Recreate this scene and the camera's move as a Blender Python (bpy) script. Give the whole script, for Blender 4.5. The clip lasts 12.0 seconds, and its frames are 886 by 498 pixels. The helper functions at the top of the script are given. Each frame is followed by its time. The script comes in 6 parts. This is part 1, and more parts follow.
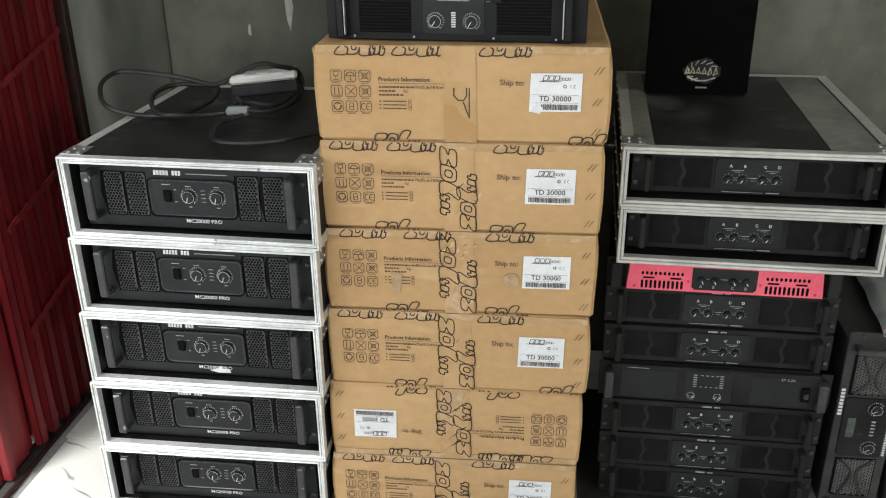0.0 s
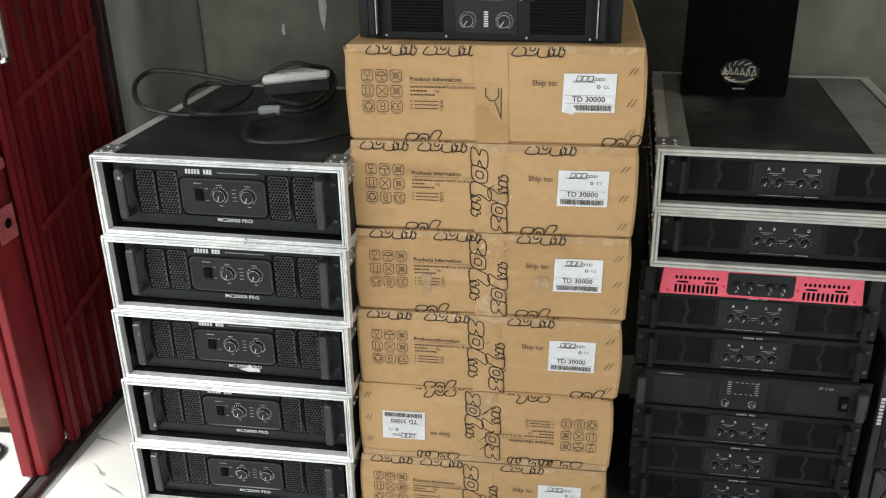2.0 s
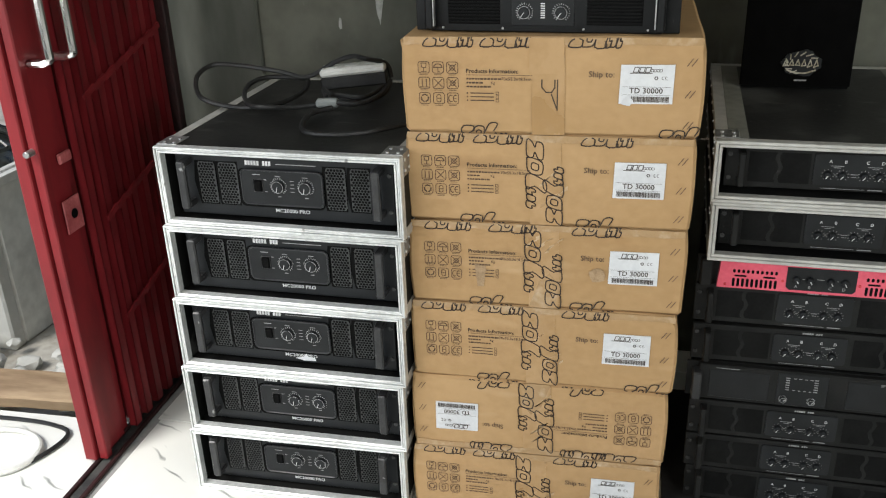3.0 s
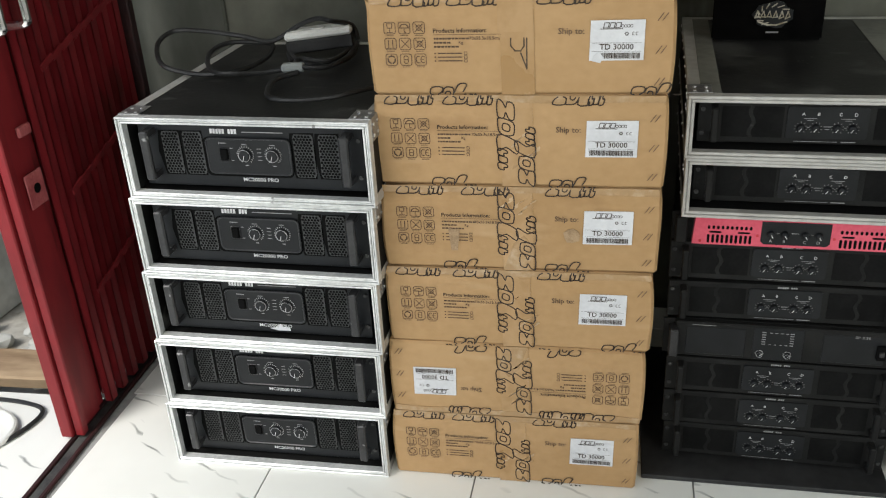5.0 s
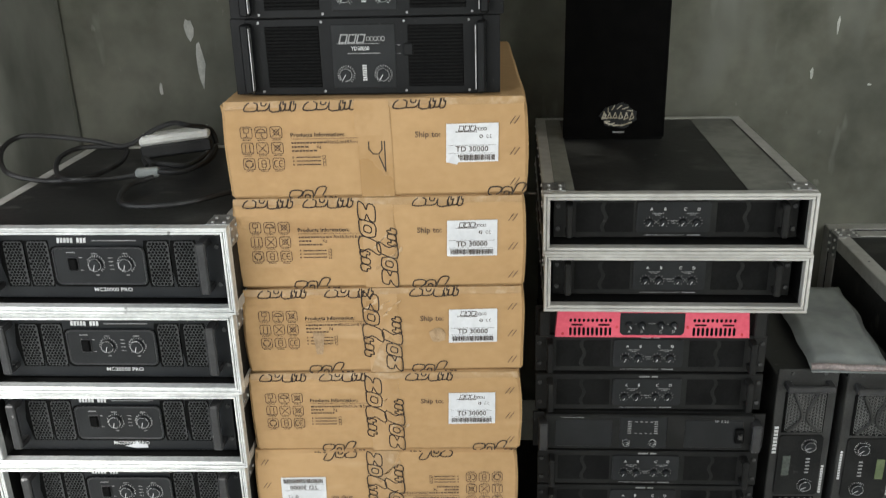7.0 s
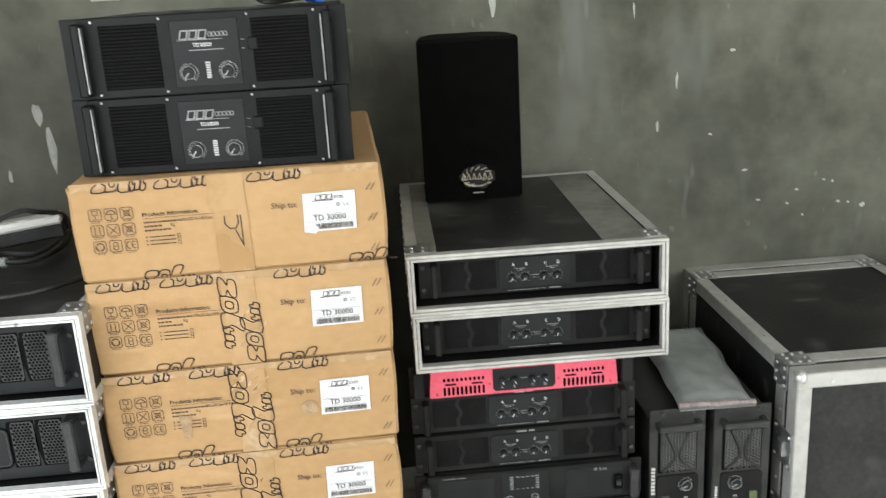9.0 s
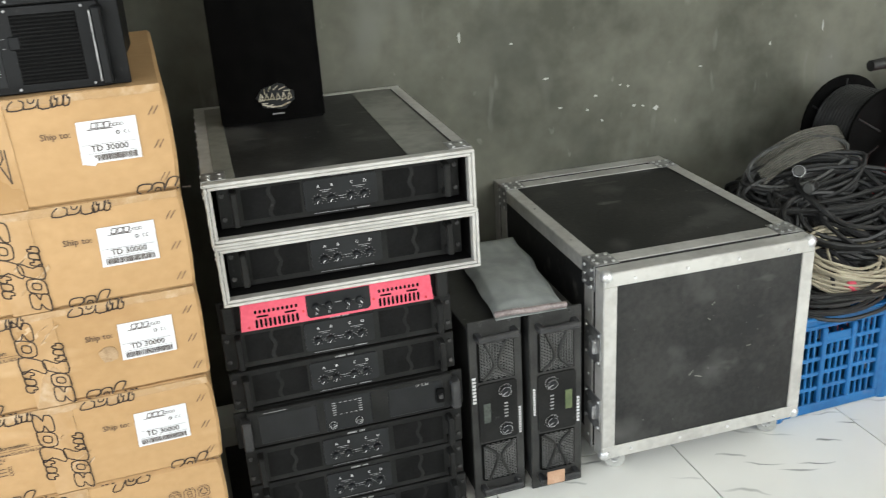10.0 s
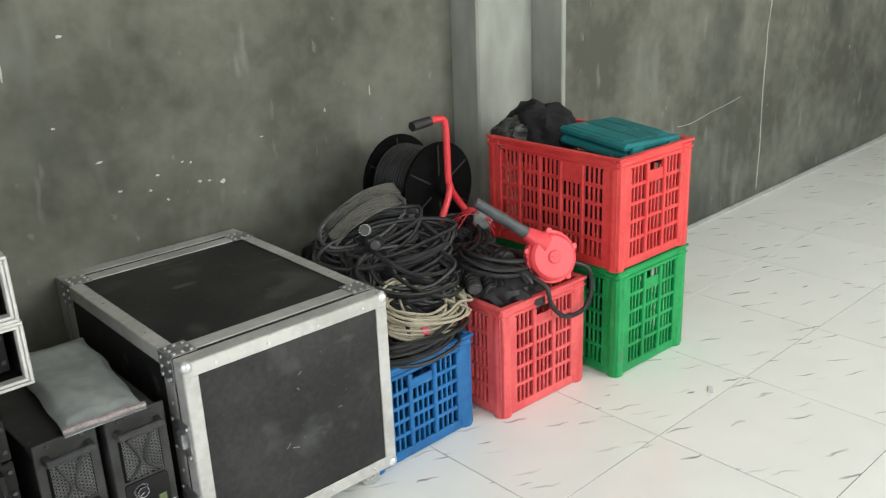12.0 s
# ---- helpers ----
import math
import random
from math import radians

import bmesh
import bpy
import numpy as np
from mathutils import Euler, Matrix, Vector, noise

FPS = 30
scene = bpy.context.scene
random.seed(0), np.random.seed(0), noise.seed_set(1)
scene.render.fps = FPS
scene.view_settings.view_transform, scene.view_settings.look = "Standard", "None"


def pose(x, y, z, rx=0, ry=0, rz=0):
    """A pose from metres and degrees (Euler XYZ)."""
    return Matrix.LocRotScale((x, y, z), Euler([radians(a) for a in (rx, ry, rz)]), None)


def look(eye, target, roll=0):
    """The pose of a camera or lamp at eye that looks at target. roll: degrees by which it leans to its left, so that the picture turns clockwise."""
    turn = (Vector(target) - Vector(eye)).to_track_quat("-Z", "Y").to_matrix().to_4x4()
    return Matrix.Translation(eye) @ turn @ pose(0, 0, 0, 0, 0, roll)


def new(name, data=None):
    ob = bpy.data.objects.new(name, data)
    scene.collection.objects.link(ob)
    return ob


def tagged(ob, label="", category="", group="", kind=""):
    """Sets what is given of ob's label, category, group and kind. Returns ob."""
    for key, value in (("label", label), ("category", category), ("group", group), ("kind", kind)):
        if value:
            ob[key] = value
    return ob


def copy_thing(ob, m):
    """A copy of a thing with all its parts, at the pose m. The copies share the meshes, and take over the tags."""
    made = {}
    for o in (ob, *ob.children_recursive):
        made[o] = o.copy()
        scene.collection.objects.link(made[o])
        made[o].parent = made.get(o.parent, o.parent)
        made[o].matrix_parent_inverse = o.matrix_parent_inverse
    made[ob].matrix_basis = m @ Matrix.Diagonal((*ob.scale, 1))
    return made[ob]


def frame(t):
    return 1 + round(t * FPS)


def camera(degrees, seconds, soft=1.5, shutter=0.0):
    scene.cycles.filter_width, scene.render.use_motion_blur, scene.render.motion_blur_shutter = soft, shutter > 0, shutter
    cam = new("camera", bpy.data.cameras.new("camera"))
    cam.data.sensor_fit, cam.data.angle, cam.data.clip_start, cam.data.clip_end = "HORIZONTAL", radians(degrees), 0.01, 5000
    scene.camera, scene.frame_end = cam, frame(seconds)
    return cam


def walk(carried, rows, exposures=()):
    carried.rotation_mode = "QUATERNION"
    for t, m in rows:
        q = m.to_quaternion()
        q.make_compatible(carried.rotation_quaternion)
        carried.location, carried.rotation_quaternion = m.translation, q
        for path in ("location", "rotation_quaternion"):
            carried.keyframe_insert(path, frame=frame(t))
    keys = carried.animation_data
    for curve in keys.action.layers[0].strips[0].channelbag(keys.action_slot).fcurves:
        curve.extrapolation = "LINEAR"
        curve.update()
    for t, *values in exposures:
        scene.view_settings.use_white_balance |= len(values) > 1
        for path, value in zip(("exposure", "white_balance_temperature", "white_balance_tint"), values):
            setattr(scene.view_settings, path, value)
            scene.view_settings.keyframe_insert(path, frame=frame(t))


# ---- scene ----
cam = camera(52.84, 12.0, 1.15, 0.2)
PATH = [
    (0, (0.127, -0.342, 1.442), (-0.067, 1.475, 0.630), -0.71),
    (0.5, (0.141, -0.335, 1.434), (-0.053, 1.482, 0.620), -0.41),
    (1, (0.146, -0.329, 1.437), (-0.036, 1.484, 0.614), -0.69),
    (1.5, (0.133, -0.329, 1.432), (-0.084, 1.484, 0.616), -0.87),
    (2, (0.132, -0.326, 1.437), (-0.137, 1.483, 0.627), -1.06),
    (2.5, (0.128, -0.337, 1.434), (-0.202, 1.464, 0.631), -1.33),
    (3, (0.128, -0.338, 1.433), (-0.255, 1.448, 0.617), -2.10),
    (4.8, (0.133, -0.314, 1.423), (-0.213, 1.447, 0.539), -3.01),
    (5, (0.133, -0.313, 1.426), (-0.198, 1.446, 0.532), -3.19),
    (5.5, (0.135, -0.304, 1.422), (-0.147, 1.456, 0.515), -2.91),
    (6, (0.143, -0.291, 1.421), (-0.062, 1.483, 0.519), -2.49),
    (6.5, (0.150, -0.286, 1.425), (0.035, 1.530, 0.595), -1.92),
    (7, (0.151, -0.294, 1.433), (0.099, 1.575, 0.721), -1.62),
    (7.2, (0.169, -0.299, 1.424), (0.123, 1.594, 0.778), -1.90),
    (8.8, (0.192, -0.303, 1.434), (0.329, 1.620, 0.901), -2.55),
    (9, (0.201, -0.301, 1.425), (0.402, 1.604, 0.849), -3.34),
    (9.5, (0.215, -0.287, 1.423), (0.597, 1.542, 0.710), -3.26),
    (10, (0.241, -0.256, 1.396), (0.804, 1.508, 0.639), -3.56),
    (10.5, (0.260, -0.241, 1.398), (1.049, 1.432, 0.636), -3.13),
    (11, (0.305, -0.243, 1.404), (1.324, 1.304, 0.648), -3.09),
    (11.5, (0.341, -0.251, 1.412), (1.528, 1.187, 0.686), -2.89),
    (12, (0.352, -0.255, 1.420), (1.660, 1.098, 0.744), -2.34),
]
walk(cam, [(t, look(eye, target, roll)) for t, eye, target, roll in PATH],
     [(0.0, -0.22), (2.0, -0.30), (3.0, -0.35), (5.0, -0.48), (6.0, -0.43), (7.0, -0.22), (9.0, 0.28), (10.0, 0.34), (10.5, 0.48), (11.0, 0.47), (12.0, 0.28)])
# ---- light ----
world = bpy.data.worlds.new("world")
scene.world = world
world.use_nodes = True
wn = world.node_tree.nodes
sky = wn.new("ShaderNodeTexSky")
sky.sky_type, sky.sun_disc = "NISHITA", False
sky.sun_elevation, sky.sun_rotation = radians(50), radians(160)
world.node_tree.links.new(sky.outputs[0], wn["Background"].inputs[0])
wn["Background"].inputs[1].default_value = 0.15


def lamp(name, kind, m, energy, colour, **kw):
    data = bpy.data.lights.new(name, kind)
    data.energy, data.color = energy, colour
    for k, v in kw.items():
        if k == "size":
            data.shape, data.size, data.size_y = "RECTANGLE", v[0], v[1]
        if k == "angle":
            data.angle = v
    ob = new(name, data)
    ob.matrix_world = m
    return ob


lamp("sun", "SUN", look((0, 0, 0), (0.55, 0.9, -1.3)), 4.0, (1.0, 0.97, 0.92), angle=radians(20))
# skylight through the wide shop front behind the camera and the side doorway
lamp("front_daylight", "AREA", look((3.9, -3.05, 2.15), (3.1, 0.4, 0.0)), 145, (0.985, 1.0, 0.94), size=(4.6, 1.6))
lamp("side_daylight", "AREA", look((-1.22, -0.9, 1.6), (0.6, 0.6, 0.2)), 62, (0.98, 1.0, 0.985), size=(3.4, 1.9))

# ---- materials ----


def mat(name, a, b, rough, scale, metal=0.0, bump=0.0, fine=8.0, contrast=(0.35, 0.65), spec=0.4, stretch=None, gloss_var=0.1, spots=None):
    """Two tones mixed by two scales of noise, with gloss variation, fine relief and scattered spots (colour, scale, threshold)."""
    m = bpy.data.materials.new(name)
    m.use_nodes = True
    n, ln = m.node_tree.nodes, m.node_tree.links
    p = n["Principled BSDF"]
    tc, info = n.new("ShaderNodeTexCoord"), n.new("ShaderNodeObjectInfo")
    off = n.new("ShaderNodeVectorMath")
    off.operation = "MULTIPLY_ADD"
    ln.new(info.outputs["Random"], off.inputs[0])
    off.inputs[1].default_value = (17, 9, 13)
    ln.new(tc.outputs["Object"], off.inputs[2])
    vec = off.outputs[0]
    if stretch:
        mp = n.new("ShaderNodeMapping")
        mp.inputs["Scale"].default_value = stretch
        ln.new(vec, mp.inputs[0])
        vec = mp.outputs[0]
    n1, n2 = n.new("ShaderNodeTexNoise"), n.new("ShaderNodeTexNoise")
    for t, s in ((n1, scale), (n2, scale * fine)):
        t.inputs["Scale"].default_value, t.inputs["Detail"].default_value = s, 6
        ln.new(vec, t.inputs["Vector"])
    mix = n.new("ShaderNodeMath")
    mix.operation = "MULTIPLY_ADD"
    ln.new(n2.outputs[0], mix.inputs[0])
    mix.inputs[1].default_value = 0.45
    sub = n.new("ShaderNodeMath")
    sub.operation = "SUBTRACT"
    ln.new(n1.outputs[0], sub.inputs[0])
    sub.inputs[1].default_value = 0.225
    ln.new(sub.outputs[0], mix.inputs[2])
    ramp = n.new("ShaderNodeValToRGB")
    ramp.color_ramp.elements[0].position, ramp.color_ramp.elements[1].position = contrast
    ramp.color_ramp.elements[0].color, ramp.color_ramp.elements[1].color = (*a, 1), (*b, 1)
    ln.new(mix.outputs[0], ramp.inputs[0])
    col = ramp.outputs[0]
    for colour, s, lo, *own in spots or ():
        nt = n.new("ShaderNodeTexNoise")
        nt.inputs["Scale"].default_value, nt.inputs["Detail"].default_value = s, 3
        if own:
            mo = n.new("ShaderNodeMapping")
            mo.inputs["Scale"].default_value = own[0]
            ln.new(vec, mo.inputs[0])
            ln.new(mo.outputs[0], nt.inputs["Vector"])
        else:
            ln.new(vec, nt.inputs["Vector"])
        r2 = n.new("ShaderNodeValToRGB")
        r2.color_ramp.elements[0].position, r2.color_ramp.elements[1].position = lo, lo + (0.14 if own else 0.05)
        ln.new(nt.outputs[0], r2.inputs[0])
        mx = n.new("ShaderNodeMix")
        mx.data_type = "RGBA"
        ln.new(r2.outputs[0], mx.inputs["Factor"])
        ln.new(col, mx.inputs["A"])
        mx.inputs["B"].default_value = (*colour, 1)
        col = mx.outputs["Result"]
    ln.new(col, p.inputs["Base Color"])
    rr = n.new("ShaderNodeMapRange")
    rr.inputs["To Min"].default_value, rr.inputs["To Max"].default_value = max(rough - gloss_var, 0.03), min(rough + gloss_var, 1)
    ln.new(n1.outputs[0], rr.inputs["Value"])
    ln.new(rr.outputs[0], p.inputs["Roughness"])
    p.inputs["Metallic"].default_value = metal
    p.inputs["Specular IOR Level"].default_value = spec
    if bump:
        bp = n.new("ShaderNodeBump")
        bp.inputs["Strength"].default_value, bp.inputs["Distance"].default_value = bump, 0.002
        ln.new(n2.outputs[0], bp.inputs["Height"])
        ln.new(bp.outputs[0], p.inputs["Normal"])
    return m


M_WALL = mat("skim_coated_cement", (0.078, 0.080, 0.063), (0.165, 0.166, 0.136), 0.8, 1.9, bump=0.3, fine=7, contrast=(0.34, 0.68), spec=0.25,
             spots=(((0.17, 0.174, 0.152), 3.0, 0.60, (1.6, 1.6, 0.5)), ((0.062, 0.066, 0.055), 1.7, 0.58, (1, 1, 0.8)), ((0.23, 0.23, 0.21), 9.0, 0.66, (1.5, 1.5, 0.35)), ((0.28, 0.28, 0.255), 26.0, 0.70, (1, 1, 0.5))))
M_PILLAR = mat("pale_cement", (0.25, 0.26, 0.23), (0.35, 0.36, 0.325), 0.8, 2.0, bump=0.25, spec=0.3, stretch=(1, 1, 0.35))
M_PILASTER = mat("grey_cement_render", (0.085, 0.088, 0.074), (0.145, 0.148, 0.128), 0.8, 2.0, bump=0.25, spec=0.3, stretch=(1, 1, 0.35))
M_PAINTSPLASH = mat("pale_splash", (0.36, 0.37, 0.34), (0.52, 0.52, 0.49), 0.7, 30)
M_CEIL = mat("ceiling_paint", (0.6, 0.6, 0.58), (0.7, 0.7, 0.68), 0.8, 1.0)
M_GROUT = mat("grout", (0.26, 0.26, 0.25), (0.36, 0.36, 0.35), 0.85, 8)
M_ALU = mat("brushed_aluminium", (0.62, 0.63, 0.62), (0.84, 0.85, 0.835), 0.36, 14, metal=0.4, bump=0.15, spots=(((0.32, 0.32, 0.31), 34, 0.70),))
M_ALUMATTE = mat("dull_aluminium", (0.45, 0.44, 0.415), (0.59, 0.58, 0.55), 0.45, 6, metal=0.4, bump=0.1, spots=(((0.40, 0.40, 0.36), 30, 0.70),))
M_STEEL = mat("zinc_steel", (0.28, 0.28, 0.28), (0.5, 0.5, 0.5), 0.4, 40, metal=0.8, bump=0.2)
M_SCREW = mat("dark_screw", (0.03, 0.03, 0.03), (0.10, 0.10, 0.10), 0.4, 60, metal=0.5)
M_RIVET = mat("rivet", (0.6, 0.6, 0.6), (0.8, 0.8, 0.8), 0.3, 40, metal=0.7)
M_PLY = mat("black_laminate", (0.006, 0.006, 0.006), (0.014, 0.014, 0.013), 0.55, 5, spec=0.22, bump=0.25, fine=30, spots=(((0.07, 0.07, 0.065), 9, 0.68),))
M_PLYDUST = mat("dusty_black_laminate", (0.011, 0.011, 0.011), (0.034, 0.034, 0.032), 0.5, 4, spec=0.35, bump=0.2, fine=20, contrast=(0.4, 0.7), spots=(((0.07, 0.07, 0.066), 5, 0.58, (1, 1, 1)), ((0.11, 0.11, 0.10), 12, 0.64, (0.5, 1.5, 1)), ((0.10, 0.10, 0.095), 60, 0.72)))
M_BEAD = mat("highlight_black_edge", (0.012, 0.013, 0.0145), (0.028, 0.029, 0.031), 0.32, 40, spec=0.45)
M_GREYTAPE = mat("grey_tape", (0.13, 0.13, 0.115), (0.21, 0.21, 0.185), 0.6, 5, bump=0.2)
M_BLACK = mat("black_powder_coat", (0.0075, 0.0085, 0.0098), (0.0125, 0.014, 0.0158), 0.44, 12, spec=0.28, bump=0.2, fine=40, gloss_var=0.08)
M_AMPDARK = mat("dusty_black_metal", (0.007, 0.007, 0.0068), (0.016, 0.016, 0.0152), 0.58, 10, spec=0.2, bump=0.2, fine=30, spots=(((0.03, 0.03, 0.029), 40, 0.71),))
# dusty black metal, paler than M_AMPDARK to imitate the light off the floor
M_LITDUSTAMP = mat("floorlit_dusty_metal", (0.020, 0.020, 0.019), (0.042, 0.042, 0.040), 0.5, 14, spec=0.35, bump=0.2, fine=20, spots=(((0.08, 0.08, 0.075), 34, 0.70),))
M_DEEPBLACK = mat("deep_black_enamel", (0.0042, 0.0046, 0.005), (0.0082, 0.0088, 0.0095), 0.46, 14, spec=0.22, bump=0.15, fine=40, spots=(((0.03, 0.03, 0.03), 50, 0.72),))
M_PANEL = mat("charcoal_panel", (0.0105, 0.0112, 0.012), (0.0165, 0.0177, 0.019), 0.42, 12, spec=0.25, bump=0.1, fine=40)
M_HANDLE = mat("worn_black_plastic", (0.017, 0.017, 0.018), (0.034, 0.034, 0.035), 0.36, 25, spec=0.5, spots=(((0.34, 0.34, 0.33), 34, 0.69),))
# near-black that paints the dark in holes and recesses; also black switch plastic
M_VOID = mat("hole_shade_and_black_trim", (0.003, 0.003, 0.003), (0.005, 0.005, 0.005), 0.8, 20, spec=0.08)
M_GRID = mat("grille_metal", (0.09, 0.09, 0.088), (0.15, 0.15, 0.145), 0.45, 30, spec=0.3)
M_GRIDDARK = mat("black_grille_metal", (0.030, 0.0305, 0.031), (0.058, 0.059, 0.060), 0.42, 30, spec=0.35)
M_POCKET = mat("recess_shade_and_slat_black", (0.0035, 0.0035, 0.0034), (0.008, 0.008, 0.0078), 0.7, 20, spec=0.12)
M_CASTER = mat("grey_caster_rubber", (0.34, 0.34, 0.32), (0.48, 0.48, 0.45), 0.5, 20)
M_INK = mat("white_ink", (0.55, 0.55, 0.55), (0.7, 0.7, 0.7), 0.6, 60)
M_GREYINK = mat("grey_ink", (0.22, 0.22, 0.22), (0.35, 0.35, 0.35), 0.6, 60)
M_KRAFT = mat("kraft_cardboard", (0.40, 0.245, 0.112), (0.48, 0.305, 0.15), 0.75, 2.2, bump=0.35, fine=22, contrast=(0.3, 0.72), spec=0.25, stretch=(1, 1, 1.3),
              spots=(((0.34, 0.20, 0.09), 4, 0.66, (1, 1, 1.6)), ((0.52, 0.35, 0.19), 6, 0.66, (0.6, 1, 2))))
M_TAPE = mat("brown_packing_tape", (0.38, 0.225, 0.095), (0.46, 0.29, 0.14), 0.3, 9, bump=0.25, fine=6, spec=0.5)
M_WRINKLE = mat("raised_clear_tape", (0.41, 0.26, 0.125), (0.52, 0.37, 0.22), 0.28, 40, bump=0.6, fine=3, spec=0.6)
M_CLEARTAPE = mat("wrinkled_clear_tape", (0.40, 0.255, 0.125), (0.54, 0.40, 0.255), 0.22, 26, bump=0.9, fine=3, contrast=(0.5, 0.8), spec=0.6)
M_PRINT = mat("dark_print", (0.035, 0.025, 0.02), (0.07, 0.05, 0.035), 0.7, 30)
M_SOFTPRINT = mat("faded_print", (0.10, 0.065, 0.04), (0.16, 0.10, 0.06), 0.7, 30)
M_LABEL = mat("white_paper_label", (0.60, 0.605, 0.62), (0.69, 0.695, 0.71), 0.5, 12, bump=0.1)
M_SCUFF = mat("scuffed_cardboard", (0.30, 0.20, 0.11), (0.42, 0.29, 0.17), 0.8, 40, bump=0.4)
M_PINK = mat("pink_paint", (0.62, 0.075, 0.12), (0.72, 0.11, 0.16), 0.42, 15, bump=0.1)
M_GATE = mat("red_gate_enamel", (0.14, 0.0105, 0.0135), (0.215, 0.017, 0.021), 0.38, 4, spec=0.3, bump=0.15, stretch=(1, 1, 0.3), spots=(((0.10, 0.012, 0.012), 9, 0.62),))
M_GATEPALE = mat("rubbed_pink_enamel", (0.30, 0.055, 0.06), (0.46, 0.12, 0.12), 0.5, 18, bump=0.2)
M_GATEIN = mat("gap_shade_and_dark_metal", (0.02, 0.008, 0.008), (0.04, 0.012, 0.012), 0.6, 10)
M_CHROME = mat("chrome", (0.75, 0.75, 0.74), (0.88, 0.88, 0.87), 0.15, 20, metal=1.0, gloss_var=0.05)
M_REDC = mat("red_crate_plastic", (0.62, 0.045, 0.045), (0.75, 0.075, 0.07), 0.36, 6, bump=0.1, spots=(((0.48, 0.12, 0.11), 14, 0.69),))
M_PINKC = mat("faded_red_crate_plastic", (0.62, 0.07, 0.075), (0.76, 0.12, 0.12), 0.38, 6, bump=0.1, spots=(((0.50, 0.15, 0.14), 14, 0.69),))
M_GREENC = mat("green_crate_plastic", (0.004, 0.22, 0.055), (0.01, 0.32, 0.085), 0.36, 6, bump=0.1, spots=(((0.06, 0.2, 0.09), 14, 0.69),))
M_BLUEC = mat("blue_crate_plastic", (0.008, 0.10, 0.28), (0.014, 0.15, 0.39), 0.36, 6, bump=0.1, spots=(((0.05, 0.13, 0.3), 14, 0.69),))
M_RUBBER = mat("black_rubber", (0.010, 0.010, 0.010), (0.024, 0.024, 0.024), 0.5, 30, bump=0.15, gloss_var=0.12)
M_RUBBERG = mat("dusty_rubber", (0.035, 0.036, 0.035), (0.075, 0.076, 0.072), 0.55, 25, bump=0.15)
M_BEIGE = mat("beige_cable_sheath", (0.30, 0.26, 0.19), (0.42, 0.38, 0.28), 0.5, 30)
M_GREYCABLE = mat("grey_ribbed_cable", (0.07, 0.067, 0.056), (0.125, 0.118, 0.10), 0.5, 30)
M_BLUEPL = mat("blue_connector_plastic", (0.01, 0.08, 0.45), (0.02, 0.13, 0.6), 0.35, 20)
M_RED = mat("red_enamel", (0.62, 0.035, 0.045), (0.74, 0.06, 0.07), 0.35, 12, spots=(((0.4, 0.06, 0.06), 25, 0.70),))
M_CORAL = mat("coral_red_plastic", (0.78, 0.06, 0.075), (0.88, 0.09, 0.10), 0.32, 10, bump=0.05)
M_TEAL = mat("teal_plastic", (0.006, 0.13, 0.14), (0.012, 0.19, 0.20), 0.45, 10, bump=0.2, spots=(((0.16, 0.24, 0.22), 9, 0.64),))
M_FABRIC = mat("black_fabric", (0.005, 0.0045, 0.0055), (0.014, 0.013, 0.015), 0.85, 14, bump=0.5, fine=20)
M_POLY = mat("dark_polythene", (0.012, 0.013, 0.012), (0.05, 0.055, 0.05), 0.28, 18, bump=0.5)
M_GREYTUBE = mat("grey_tube_plastic", (0.055, 0.06, 0.062), (0.09, 0.095, 0.098), 0.4, 20)
M_WHITEPL = mat("white_plastic", (0.62, 0.62, 0.58), (0.74, 0.74, 0.70), 0.4, 15)
M_BAG = mat("clouded_plastic_bag", (0.20, 0.215, 0.21), (0.31, 0.33, 0.32), 0.3, 5, bump=0.25, fine=4)
M_BAGEDGE = mat("brownish_rolled_plastic", (0.16, 0.13, 0.125), (0.30, 0.25, 0.24), 0.35, 25, bump=0.4)
M_VINYL = mat("black_vinyl", (0.0018, 0.0018, 0.0018), (0.004, 0.004, 0.004), 0.7, 20, bump=0.3, fine=30, spec=0.07)
M_CLOTH = mat("black_grille_cloth", (0.0018, 0.0018, 0.0018), (0.0038, 0.0036, 0.0036), 0.9, 30, bump=0.4, fine=40, spec=0.05)
M_BADGE = mat("worn_gold_badge", (0.30, 0.25, 0.16), (0.62, 0.58, 0.48), 0.4, 60, metal=0.4)
M_LCD = mat("dull_green_display", (0.08, 0.11, 0.05), (0.12, 0.15, 0.07), 0.25, 20)
M_LCDG = mat("dull_grey_display", (0.05, 0.06, 0.05), (0.08, 0.09, 0.08), 0.25, 20)
M_WOOD = mat("weathered_timber", (0.20, 0.13, 0.075), (0.40, 0.29, 0.18), 0.8, 5, bump=0.4, stretch=(0.2, 1, 1), spots=(((0.12, 0.07, 0.04), 12, 0.68),))
M_CONC = mat("rough_concrete", (0.44, 0.44, 0.41), (0.62, 0.62, 0.58), 0.85, 3, bump=0.4)
M_DIRT = mat("sandy_ground", (0.30, 0.28, 0.24), (0.50, 0.48, 0.43), 0.9, 3, bump=0.6, fine=12)
M_CARD = mat("brown_paper_scrap", (0.45, 0.27, 0.17), (0.55, 0.36, 0.25), 0.8, 30)
M_YELLOW = mat("yellow_sticker", (0.8, 0.5, 0.02), (0.85, 0.55, 0.03), 0.5, 30)
M_CABLERED = mat("red_wire", (0.45, 0.02, 0.03), (0.6, 0.05, 0.06), 0.4, 30)
M_BASEB = mat("black_board", (0.014, 0.014, 0.014), (0.03, 0.03, 0.03), 0.6, 6, bump=0.2)


